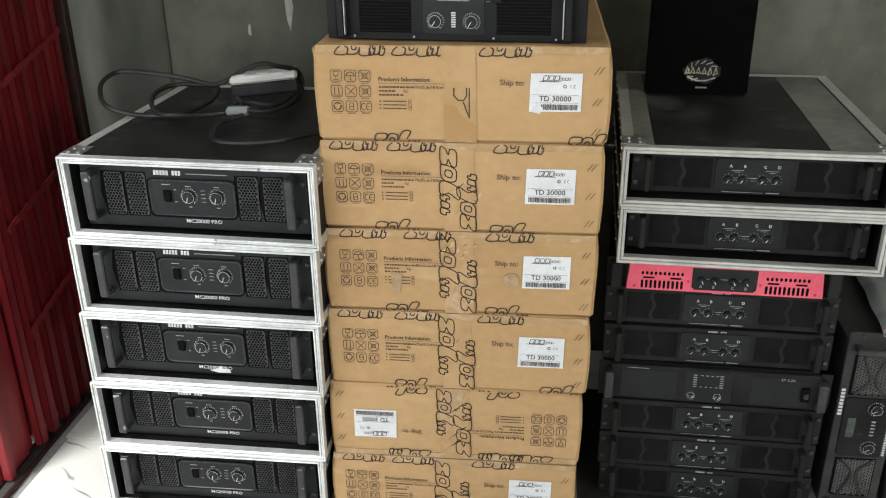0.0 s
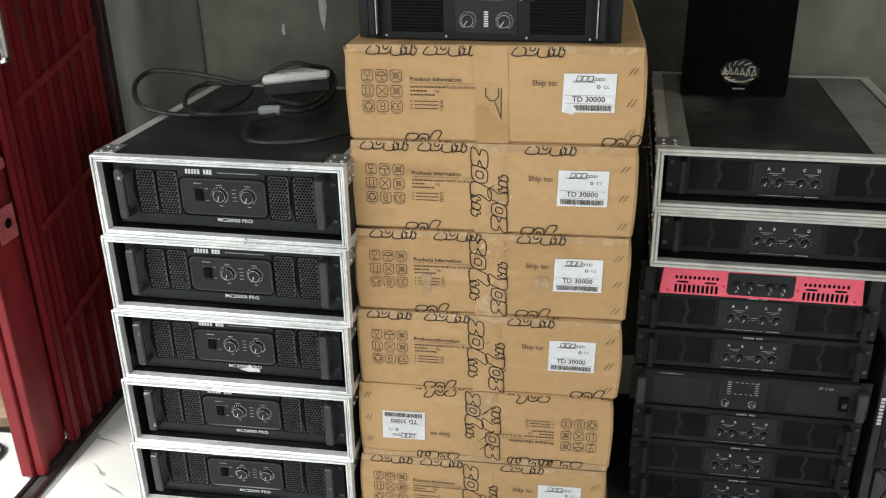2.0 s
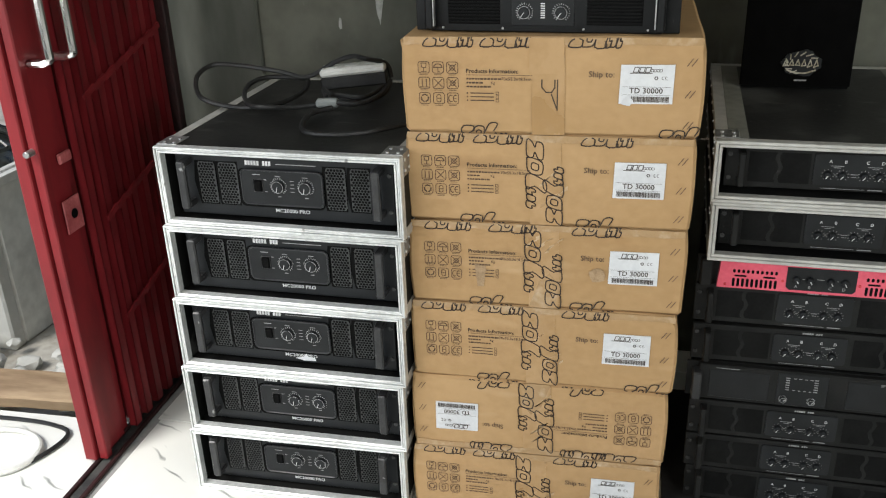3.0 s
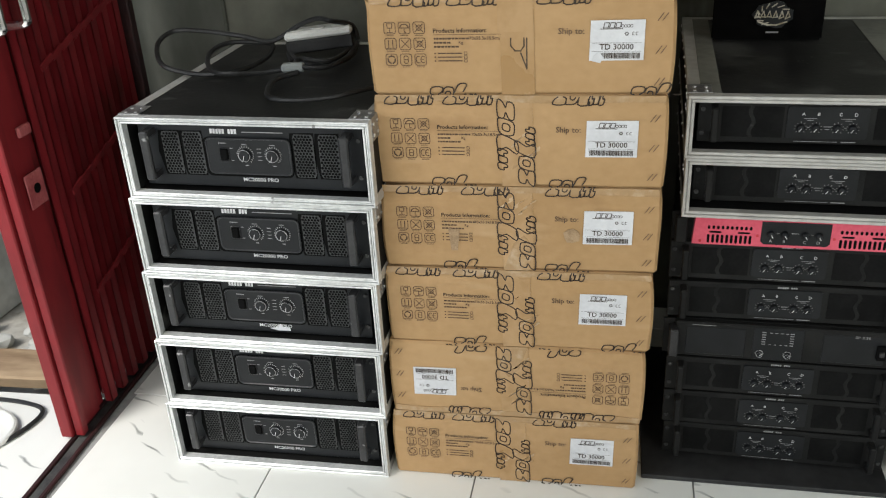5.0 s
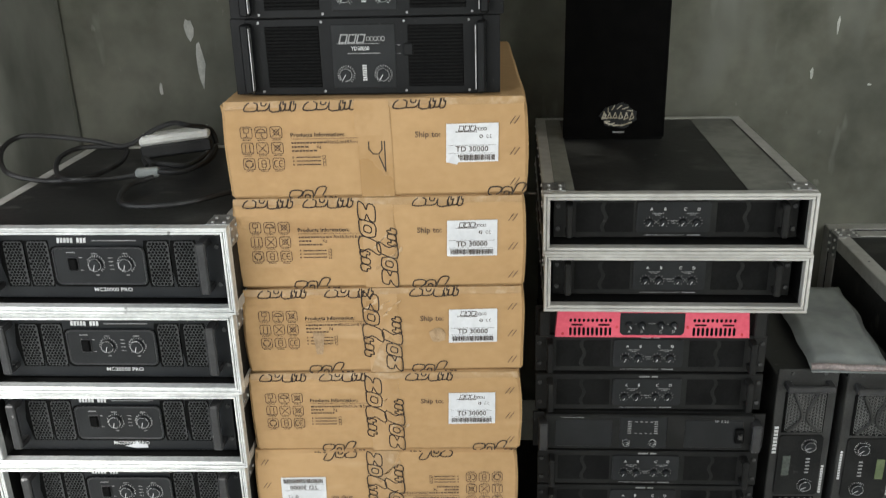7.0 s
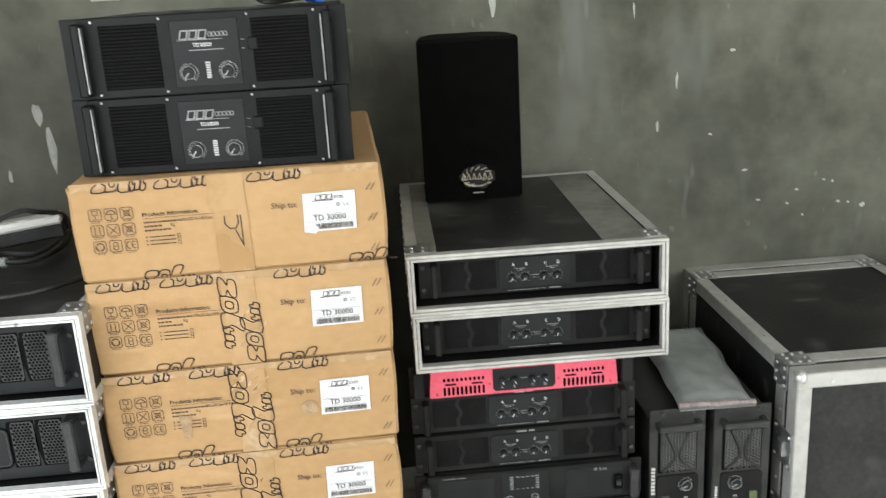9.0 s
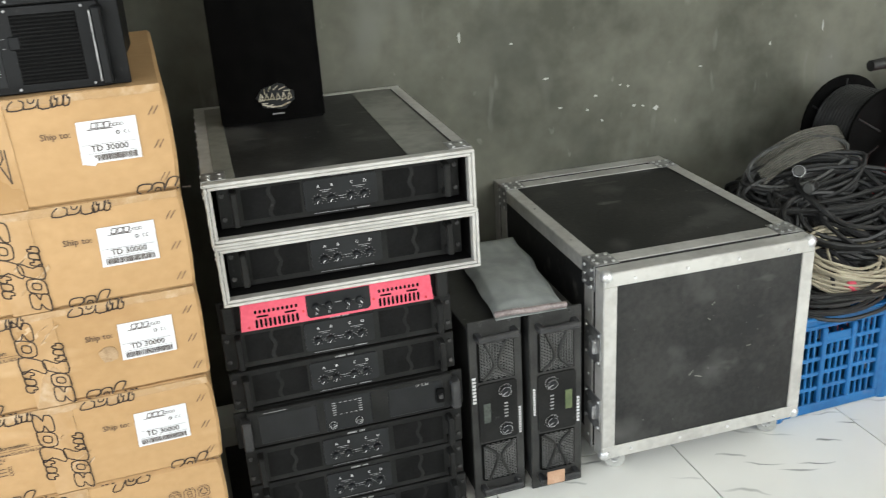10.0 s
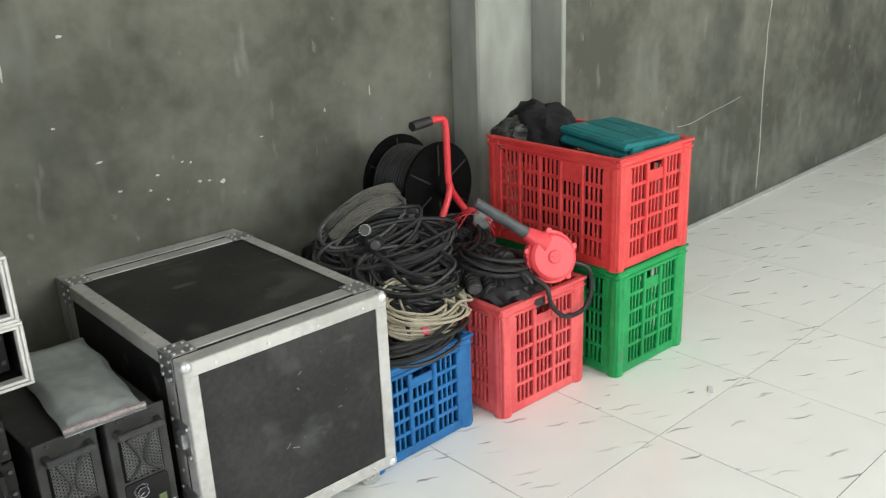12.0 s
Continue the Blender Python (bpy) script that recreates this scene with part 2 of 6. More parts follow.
def tile_material():
    """White glazed tile with short tapering grey streaks, all in one direction."""
    m = mat("veined_white_tile", (0.80, 0.80, 0.755), (0.87, 0.87, 0.825), 0.14, 1.1, fine=6, contrast=(0.3, 0.7), gloss_var=0.06)
    n, ln = m.node_tree.nodes, m.node_tree.links
    p = n["Principled BSDF"]
    base = p.inputs["Base Color"].links[0].from_socket
    tc, info = n.new("ShaderNodeTexCoord"), n.new("ShaderNodeObjectInfo")

    def vmath(op, a, b):
        v = n.new("ShaderNodeVectorMath")
        v.operation = op
        for k, x in enumerate((a, b)):
            if isinstance(x, tuple):
                v.inputs[k].default_value = x
            else:
                ln.new(x, v.inputs[k])
        return v.outputs[0]

    shift = vmath("MULTIPLY", info.outputs["Random"], (31, 47, 0))
    place = vmath("ADD", tc.outputs["Object"], shift)
    wob = n.new("ShaderNodeTexNoise")
    wob.inputs["Scale"].default_value, wob.inputs["Detail"].default_value = 9.0, 2.0
    ln.new(place, wob.inputs["Vector"])
    bend = vmath("MULTIPLY", vmath("SUBTRACT", wob.outputs["Color"], (0.5, 0.5, 0.5)), (0.07, 0.07, 0))
    mp = n.new("ShaderNodeMapping")
    mp.inputs["Rotation"].default_value = (0, 0, radians(60))
    mp.inputs["Scale"].default_value = (5.0, 17.0, 0)
    ln.new(vmath("ADD", place, bend), mp.inputs[0])
    cell = n.new("ShaderNodeTexVoronoi")
    cell.inputs["Scale"].default_value = 1.0
    ln.new(mp.outputs[0], cell.inputs["Vector"])
    off = vmath("MULTIPLY", vmath("SUBTRACT", mp.outputs[0], cell.outputs["Position"]), (2.0, 19.0, 0))
    far = n.new("ShaderNodeVectorMath")
    far.operation = "LENGTH"
    ln.new(off, far.inputs[0])
    ramp = n.new("ShaderNodeMapRange")
    ramp.inputs["From Min"].default_value, ramp.inputs["From Max"].default_value = 1.0, 0.2
    ln.new(far.outputs["Value"], ramp.inputs["Value"])
    sep = n.new("ShaderNodeSeparateColor")
    ln.new(cell.outputs["Color"], sep.inputs[0])
    pick = n.new("ShaderNodeMapRange")
    pick.inputs["From Min"].default_value, pick.inputs["From Max"].default_value = 0.5, 0.95
    ln.new(sep.outputs[0], pick.inputs["Value"])
    mu = n.new("ShaderNodeMath")
    mu.operation = "MULTIPLY"
    ln.new(ramp.outputs[0], mu.inputs[0])
    ln.new(pick.outputs[0], mu.inputs[1])
    mx = n.new("ShaderNodeMix")
    mx.data_type = "RGBA"
    ln.new(mu.outputs[0], mx.inputs["Factor"])
    ln.new(base, mx.inputs["A"])
    mx.inputs["B"].default_value = (0.27, 0.28, 0.26, 1)
    ln.new(mx.outputs["Result"], p.inputs["Base Color"])
    return m


M_TILE = tile_material()

# ---- mesh helpers ----


def cbox(bm, lo, hi, c=0.001, m=None):
    """A box with chamfered edges."""
    lo, hi = Vector(lo), Vector(hi)
    c = min(c, min(hi[i] - lo[i] for i in range(3)) * 0.45)
    v = {}
    for s in [(i, j, k) for i in (0, 1) for j in (0, 1) for k in (0, 1)]:
        for a in range(3):
            co = Vector([(hi[i] if s[i] else lo[i]) + (0 if i == a else (-c if s[i] else c)) for i in range(3)])
            v[s, a] = bm.verts.new(m @ co if m else co)
    for a in range(3):
        b, d = (a + 1) % 3, (a + 2) % 3
        for s in (0, 1):
            q = []
            for tb, td in ((0, 0), (1, 0), (1, 1), (0, 1)):
                k = [0, 0, 0]
                k[a], k[b], k[d] = s, tb, td
                q.append(v[tuple(k), a])
            bm.faces.new(q if s else q[::-1])
        for sb in (0, 1):
            for sd in (0, 1):
                k0, k1 = [0, 0, 0], [0, 0, 0]
                k0[b], k0[d], k1[b], k1[d], k1[a] = sb, sd, sb, sd, 1
                q = [v[tuple(k0), b], v[tuple(k1), b], v[tuple(k1), d], v[tuple(k0), d]]
                bm.faces.new(q if (sb == sd) else q[::-1])
    for s in [(i, j, k) for i in (0, 1) for j in (0, 1) for k in (0, 1)]:
        q = [v[s, 0], v[s, 1], v[s, 2]]
        bm.faces.new(q if sum(s) % 2 else q[::-1])
    return bm


def fresh():
    return bmesh.new()


def box_bm(lo, hi, c=0.001):
    return cbox(fresh(), lo, hi, c)


def cyl(bm, a, b, r, seg=16, r2=None, bevel=0.0):
    """A capped cylinder or cone from a to b, with a small chamfer at its far end."""
    a, b = Vector(a), Vector(b)
    d = (b - a).normalized()
    u = d.orthogonal().normalized()
    w = d.cross(u)
    r2 = r if r2 is None else r2
    stops = [(a, r), (b, r2)] if not bevel else [(a, r), (b - d * bevel, r2), (b, r2 - bevel)]
    rings = [[bm.verts.new(p + (u * math.cos(t) + w * math.sin(t)) * q) for t in [math.tau * i / seg for i in range(seg)]] for p, q in stops]
    for x, y in zip(rings, rings[1:]):
        for i in range(seg):
            bm.faces.new((x[i], x[(i + 1) % seg], y[(i + 1) % seg], y[i]))
    bm.faces.new(rings[0][::-1])
    bm.faces.new(rings[-1])
    return bm


def smooth_path(pts, n=6, closed=False):
    """A Catmull-Rom line through the points."""
    pts = [Vector(p) for p in pts]
    out = []
    k = len(pts)
    for i in range(k if closed else k - 1):
        p0, p1, p2, p3 = (pts[(i + j) % k] if closed else pts[max(0, min(k - 1, i + j))] for j in (-1, 0, 1, 2))
        for s in range(n):
            t = s / n
            out.append(0.5 * (2 * p1 + (p2 - p0) * t + (2 * p0 - 5 * p1 + 4 * p2 - p3) * t * t + (3 * p1 - p0 - 3 * p2 + p3) * t ** 3))
    if not closed:
        out.append(pts[-1])
    return out


def tube(bm, pts, r, seg=6, closed=False):
    """A round tube along a line of points."""
    pts = [Vector(p) for p in pts]
    k = len(pts)
    u, rings = None, []
    for i, p in enumerate(pts):
        d = (pts[(i + 1) % k] - pts[i - 1]) if closed else (pts[min(i + 1, k - 1)] - pts[max(i - 1, 0)])
        d = d.normalized() if d.length > 1e-9 else Vector((0, 0, 1))
        u = d.orthogonal().normalized() if u is None else (u - d * u.dot(d)).normalized()
        w = d.cross(u)
        rings.append([bm.verts.new(p + (u * math.cos(math.tau * j / seg) + w * math.sin(math.tau * j / seg)) * r) for j in range(seg)])
    for i in range(k if closed else k - 1):
        x, y = rings[i], rings[(i + 1) % k]
        for j in range(seg):
            bm.faces.new((x[j], x[(j + 1) % seg], y[(j + 1) % seg], y[j]))
    if not closed:
        bm.faces.new(rings[0][::-1])
        bm.faces.new(rings[-1])
    return bm


def prism(bm, pts, y0, y1):
    """A flat shape in x and z, from y0 to y1."""
    f = [bm.verts.new((x, y0, z)) for x, z in pts]
    b = [bm.verts.new((x, y1, z)) for x, z in pts]
    k = len(pts)
    bm.faces.new(f)
    bm.faces.new(b[::-1])
    for i in range(k):
        bm.faces.new((f[i], b[i], b[(i + 1) % k], f[(i + 1) % k]))
    return bm


def outline(bm, pts, w, y=-0.0006, closed=True):
    """A drawn line of width w through points in x and z."""
    k = len(pts)
    for i in range(k if closed else k - 1):
        (x0, z0), (x1, z1) = pts[i], pts[(i + 1) % k]
        l = math.hypot(x1 - x0, z1 - z0) or 1e-6
        ex, ez = (x1 - x0) / l * w / 2, (z1 - z0) / l * w / 2
        q = [(x0 - ex - ez, z0 - ez + ex), (x1 + ex - ez, z1 + ez + ex), (x1 + ex + ez, z1 + ez - ex), (x0 - ex + ez, z0 - ez - ex)]
        bm.faces.new([bm.verts.new((x, y, z)) for x, z in q])
    return bm


def round_rect(x0, z0, x1, z1, r, n=4):
    out = []
    for cx, cz, a in ((x1 - r, z1 - r, 0), (x0 + r, z1 - r, 90), (x0 + r, z0 + r, 180), (x1 - r, z0 + r, 270)):
        out += [(cx + r * math.cos(radians(a + 90 * i / n)), cz + r * math.sin(radians(a + 90 * i / n))) for i in range(n + 1)]
    return out


def circle2(cx, cz, r, n=16):
    return [(cx + r * math.cos(math.tau * i / n), cz + r * math.sin(math.tau * i / n)) for i in range(n)]


def flat(bm, x0, z0, x1, z1, y=-0.0006):
    bm.faces.new([bm.verts.new(p) for p in ((x0, y, z0), (x1, y, z0), (x1, y, z1), (x0, y, z1))])
    return bm


def shaded(me, angle=35):
    for f in me.polygons:
        f.use_smooth = True
    me.set_sharp_from_angle(angle=radians(angle))


def part(name, bm, material, parent=None, label="", m=None):
    """Links a bmesh as one mesh object under a thing or a part."""
    bmesh.ops.recalc_face_normals(bm, faces=bm.faces[:])
    me = bpy.data.meshes.new(name)
    bm.to_mesh(me)
    bm.free()
    me.materials.append(material)
    shaded(me)
    ob = new(name, me)
    ob.parent = parent
    if m is not None:
        ob.matrix_basis = m
    if label:
        ob["label"] = label
    return ob


def share(name, src, parent, m=None):
    ob = new(name, src.data)
    ob.parent = parent
    if m is not None:
        ob.matrix_basis = m
    return ob


def thing(name, label, category, group="", m=None):
    ob = new(name)
    ob.empty_display_size = 0.05
    tagged(ob, label, category, group)
    if m is not None:
        ob.matrix_basis = m
    return ob


def solo(name, bm, material, label, category, group="", m=None, kind=""):
    return tagged(part(name, bm, material, None, "", m), label, category, group, kind)


LETTERS = {}


def lettering(s, size, material, parent, x, z, y=-0.0008, align="CENTER", turn=0.0, wide=1.0, name="lettering"):
    """Words on a front face, in the built-in font."""
    key = (s, size, material.name, align)
    if key not in LETTERS:
        cu = bpy.data.curves.new(name, "FONT")
        cu.body, cu.size, cu.align_x, cu.align_y, cu.offset = s, size, align, "CENTER", size * 0.012
        cu.resolution_u = 2
        tmp = bpy.data.objects.new(name, cu)
        me = bpy.data.meshes.new_from_object(tmp)
        me.materials.clear()
        me.materials.append(material)
        bpy.data.objects.remove(tmp)
        LETTERS[key] = me
    ob = new(name, LETTERS[key])
    ob.parent = parent
    ob.matrix_basis = pose(x, y, z, 90, 0, 0) @ pose(0, 0, 0, 0, 0, turn) @ Matrix.Diagonal((wide, 1, 1, 1))
    return ob


def at(x, y, z, yaw=0, pitch=0, roll=0):
    return pose(x, y, z, pitch, roll, yaw)

# ---- the room ----
WALL_Y = 2.128
FAR_Y = 1.858


def structure(name, lo, hi, material, label, c=0.003):
    return solo(name, box_bm(lo, hi, c), material, label, name.split("_")[0], kind="structure")


structure("wall_back", (-1.62, WALL_Y, -0.02), (2.745, WALL_Y + 0.6, 3.2), M_WALL, "grey skim-coated cement wall with pale scuffs")
structure("wall_back_far", (3.08, FAR_Y, -0.02), (9.2, WALL_Y + 0.6, 3.2), M_WALL, "grey skim-coated cement wall with hairline cracks")
structure("pillar_1", (2.745, 1.996, -0.02), (3.054, WALL_Y + 0.6, 3.2), M_PILLAR, "pale cement pillar standing proud of the wall", 0.008)
structure("pillar_2", (-1.24, WALL_Y - 0.018, -0.02), (-0.915, WALL_Y - 0.002, 3.2), M_PILASTER, "pale cement pilaster beside the red gate", 0.006)
structure("pillar_3", (3.054, FAR_Y - 0.004, -0.02), (3.08, WALL_Y + 0.6, 3.2), M_PILLAR, "pale cement edge of the thicker wall", 0.004)
structure("wall_side", (9.2, -3.3, -0.02), (9.35, WALL_Y + 0.6, 3.2), M_WALL, "plain grey cement side wall")
structure("wall_left_rear", (-1.62, 1.98, -0.02), (-1.24, WALL_Y, 3.2), M_WALL, "grey cement jamb behind the folded gate")
structure("wall_left_front", (-1.62, -3.3, -0.02), (-1.24, -2.7, 3.2), M_WALL, "grey cement jamb of the side doorway")
structure("wall_front_left", (-1.24, -3.3, -0.02), (1.4, -3.15, 3.2), M_WALL, "plain grey cement wall beside the shop front")
structure("wall_front_right", (7.0, -3.3, -0.02), (9.2, -3.15, 3.2), M_WALL, "plain grey cement wall beside the shop front")
structure("lintel_front", (1.4, -3.3, 2.95), (7.0, -3.15, 3.2), M_WALL, "cement lintel over the shop front")
structure("lintel_side", (-1.62, -2.7, 2.6), (-1.24, 1.98, 3.2), M_WALL, "cement lintel over the side doorway")
structure("ceiling", (-1.62, -3.3, 3.2), (9.35, WALL_Y + 0.6, 3.3), M_CEIL, "plain pale ceiling")

structure("baseboard", (3.08, FAR_Y - 0.014, 0.0), (9.2, FAR_Y - 0.0005, 0.022), M_PILLAR, "thin pale cement skirting along the wall", 0.003)

# scuffs, plaster splashes and hairline cracks on the wall
rnd = random.Random(5)


def splash(x, z, w, h, y=WALL_Y):
    k = 9
    pts = [(w / 2 * math.cos(math.tau * i / k) * rnd.uniform(0.5, 1.1), h / 2 * math.sin(math.tau * i / k) * rnd.uniform(0.5, 1.1)) for i in range(k)]
    bm = prism(fresh(), pts, -0.0012, 0.001)
    o = part("plaster_fleck", bm, M_PAINTSPLASH, wall_marks, "", at(x, y, z))
    return o


wall_marks = bpy.data.objects["wall_back"]
for x, z, w, h in ((1.725, 0.713, 0.019, 0.018), (1.625, 0.795, 0.011, 0.009), (1.598, 0.801, 0.012, 0.007), (1.647, 0.731, 0.018, 0.011), (1.679, 0.726, 0.011, 0.007), (1.488, 0.738, 0.012, 0.009),
                   (1.538, 0.699, 0.011, 0.009), (1.515, 0.778, 0.011, 0.009), (1.352, 0.849, 0.025, 0.007), (1.087, 0.996, 0.011, 0.031), (1.142, 1.121, 0.009, 0.053), (1.396, 0.756, 0.019, 0.009),
                   (0.986, 0.765, 0.011, 0.018), (1.244, 0.962, 0.012, 0.007), (2.333, 0.903, 0.007, 0.044), (2.134, 0.867, 0.009, 0.018), (1.880, 0.825, 0.014, 0.007), (-0.558, 1.059, 0.026, 0.141),
                   (-0.580, 1.153, 0.031, 0.070), (0.629, 1.378, 0.026, 0.123), (0.660, 1.431, 0.018, 0.106), (-0.675, 0.992, 0.013, 0.044), (1.017, 1.321, 0.009, 0.053), (1.301, 1.195, 0.018, 0.011)):
    splash(x, z, w, h)
crack = tube(fresh(), smooth_path([(4.73 + rnd.uniform(-0.012, 0.012), 0, 0.05 + 0.12 * i) for i in range(22)], 2), 0.004, 4)
part("crack", crack, M_PAINTSPLASH, bpy.data.objects["wall_back_far"], "pale filled hairline crack", at(0, FAR_Y + 0.001, 0))
crack = tube(fresh(), smooth_path([(3.91 + 0.115 * i, 0, 0.52 + 0.013 * i + rnd.uniform(-0.012, 0.012)) for i in range(6)], 2), 0.0016, 4)
part("crack", crack, M_PAINTSPLASH, bpy.data.objects["wall_back_far"], "pale filled hairline crack", at(0, FAR_Y + 0.001, 0))

# ---- stacked flight cases with their amplifiers ----


def rim(bm, x0, z0, x1, z1, w, y0, y1, ridges=3):
    """A mitred frame of ridged extrusion round an opening."""
    for i in range(ridges):
        a, b = w * i / ridges, w * (i + 1) / ridges - 0.0008
        d = (0.0, 0.003, 0.0015)[i % 3] * (1 if ridges > 2 else 0.5)
        for (ax, az, bx, bz) in ((x0 + a, z0 + a, x1 - a, z0 + b), (x0 + a, z1 - b, x1 - a, z1 - a), (x0 + a, z0 + b, x0 + b, z1 - b), (x1 - b, z0 + b, x1 - a, z1 - b)):
            cbox(bm, (ax, y0 + d, az), (bx, y1, bz), 0.0012)
    return bm


def flight_case(W, H, D, label, group, top, seed, tape=False, metal=None):
    r = random.Random(seed)
    e = thing("flight_case", label, "flight case", group)
    t = 0.009
    part("bottom_panel", box_bm((-W / 2 + 0.002, 0.012, 0.002), (W / 2 - 0.002, D - 0.002, t)), M_PLY, e)
    part("top_panel", box_bm((-W / 2 + 0.002, 0.012, H - t), (W / 2 - 0.002, D - 0.002, H - 0.0015)), top, e, "dusty scratched black top")
    part("side_panel", box_bm((-W / 2 + 0.002, 0.012, t), (-W / 2 + t, D - 0.002, H - t)), M_PLY, e)
    part("side_panel", box_bm((W / 2 - t, 0.012, t), (W / 2 - 0.002, D - 0.002, H - t)), M_PLY, e)
    part("back_panel", box_bm((-W / 2 + t, D - t, t), (W / 2 - t, D - 0.003, H - t)), M_PLY, e)
    part("front_frame", rim(fresh(), -W / 2, 0, W / 2, H, 0.0145, 0.0, 0.022, 2 if metal else 3), metal or M_ALU, e, "ridged bare aluminium frame")
    for s in (-1, 1):
        for z0, z1 in ((H - 0.022, H), (0, 0.022)):
            bm = fresh()
            x = s * W / 2
            cbox(bm, (min(x, x - s * 0.0015), 0.022, z0), (max(x, x - s * 0.0015), D, z1), 0.0004)
            zz = H if z1 == H else 0.0
            cbox(bm, (min(x, x - s * 0.024), 0.022, zz - (0.001 if zz else 0)), (max(x, x - s * 0.024), D, zz + (0 if zz else 0.001)), 0.0004)
            part("edge_angle", bm, M_ALUMATTE, e)
        bm = fresh()
        x = s * W / 2
        cbox(bm, (x - s * 0.045 if s > 0 else x, 0.02, H - 0.0005), (x if s > 0 else x - s * 0.045, 0.075, H + 0.0012), 0.0004)
        cbox(bm, (x - 0.001, 0.02, H - 0.045), (x + 0.001, 0.075, H + 0.001), 0.0004)
        br = part("corner_bracket", bm, M_STEEL, e, "riveted steel corner bracket")
        for dx, dy in ((0.012, 0.03), (0.034, 0.03), (0.012, 0.055), (0.034, 0.055)):
            part("rivet", cyl(fresh(), (0, 0, 0), (0, 0, 0.002), 0.0035, 8), M_RIVET, br, "", at(x - s * dx, dy, H + 0.001))
            part("rivet", cyl(fresh(), (0, 0, 0), (s * 0.0028, 0, 0), 0.0035, 8), M_RIVET, br, "", at(x, dy, H - dx))
        for i in range(8):
            y = 0.1 + i * (D - 0.14) / 7
            for z in (0.012, H - 0.012):
                part("rivet", cyl(fresh(), (0, 0, 0), (s * 0.0025, 0, 0), 0.0035, 6), M_RIVET, e, "", at(x, y, z))
    part("back_edge", box_bm((-W / 2, D - 0.022, H - 0.001), (W / 2, D, H + 0.0005), 0.0004), M_ALUMATTE, e)
    if tape:
        part("tape_strip", box_bm((-W / 2 + 0.024, 0.024, H - 0.0005), (-W / 2 + 0.062, D - 0.024, H + 0.0003), 0.0001), M_GREYTAPE, e, "worn grey tape along the lid")
        part("tape_strip", box_bm((W / 2 - 0.13, 0.024, H - 0.0005), (W / 2 - 0.03, D - 0.024, H + 0.0003), 0.0001), M_GREYTAPE, e, "worn grey tape along the lid")
    for i in range(3):
        part("latch", box_bm((W / 2, 0.16 + i * 0.2, H * 0.35), (W / 2 + 0.006, 0.2 + i * 0.2, H * 0.68), 0.001), M_STEEL, e)
    return e


def bar_handle(bm, x, z0, z1, w=0.013, out=0.038):
    """An upright pull handle standing off the front."""
    cbox(bm, (x - w / 2, -out, z0), (x + w / 2, -out + 0.012, z1), 0.003)
    for z in (z0, z1 - 0.014):
        cbox(bm, (x - w / 2, -out + 0.008, z), (x + w / 2, 0.002, z + 0.014), 0.002)
    return bm


def knob(parent, x, z, r, ticks=True, y=0.0, ang=215):
    k = part("knob", cyl(fresh(), (0, 0, 0), (0, -0.009, 0), r, 20, r * 0.9, 0.0015), M_BLACK, parent, "", at(x, y, z))
    a = radians(ang)
    bm = fresh()
    outline(bm, [(0, 0), (r * 0.8 * math.cos(a), r * 0.8 * math.sin(a))], 0.0013, -0.0094, False)
    part("pointer", bm, M_INK, k)
    if ticks:
        bm = fresh()
        for i in range(19):
            b = radians(-55 + i * 290 / 18)
            outline(bm, [(r * 1.22 * math.cos(b), r * 1.22 * math.sin(b)), (r * 1.42 * math.cos(b), r * 1.42 * math.sin(b))], 0.0008, -0.0007, False)
        outline(bm, circle2(0, 0, r * 0.97, 20), 0.0006, -0.0075)
        part("scale_ring", bm, M_INK, k)["kind"] = "stuff"
    return k


def grille(parent, x0, z0, x1, z1, step=0.0062, lean=0.0, metal=M_GRID):
    g = part("vent_grille", prism(fresh(), [(x0, z0 + 0.006), (x0 + 0.003, z0), (x1 - 0.003, z0), (x1, z0 + 0.006), (x1, z1 - 0.006), (x1 - 0.003, z1), (x0 + 0.003, z1), (x0, z1 - 0.006)], -0.0005, 0.004), metal, parent, "hexagonal metal mesh")
    bm = fresh()
    row, z = 0, z0 + step * 0.55
    while z < z1 - step * 0.5:
        x = x0 + step * (0.5 if row % 2 else 1.0)
        while x < x1 - step * 0.35:
            bm.faces.new([bm.verts.new((x + step * 0.455 * math.cos(radians(30 + 60 * i)), -0.0008, z + step * 0.455 * math.sin(radians(30 + 60 * i)))) for i in range(6)])
            x += step
        z += step * 0.87
        row += 1
    part("mesh", bm, M_VOID, g)["kind"] = "stuff"
    return g


def brand_bar(parent, x0, z0, x1, z1, material, y=-0.0008, blocks=7):
    """A brand mark as a plain row of slanted blocks."""
    bm = fresh()
    w = (x1 - x0) / blocks
    for i in range(blocks):
        if i == blocks // 2 + 1:
            continue
        a = x0 + i * w
        bm.faces.new([bm.verts.new(p) for p in ((a, y, z0), (a + w * 0.78, y, z0), (a + w * 0.88, y, z1), (a + w * 0.1, y, z1))])
    o = part("brand_mark", bm, material, parent)
    o["kind"] = "stuff"
    return o


def small_lines(parent, rows, material=M_GREYINK, y=-0.0008):
    bm = fresh()
    for x0, x1, z, h in rows:
        flat(bm, x0, z, x1, z + h, y)
    o = part("fine_print", bm, material, parent)
    o["kind"] = "stuff"
    return o


def ear_screws(parent, W, H, y=-0.006):
    for x in (-W / 2 + 0.009, W / 2 - 0.009):
        for z in (H * 0.22, H * 0.78):
            part("screw", cyl(fresh(), (0, 0.001, 0), (0, -0.003, 0), 0.0045, 10), M_SCREW, parent, "", at(x, y, z))


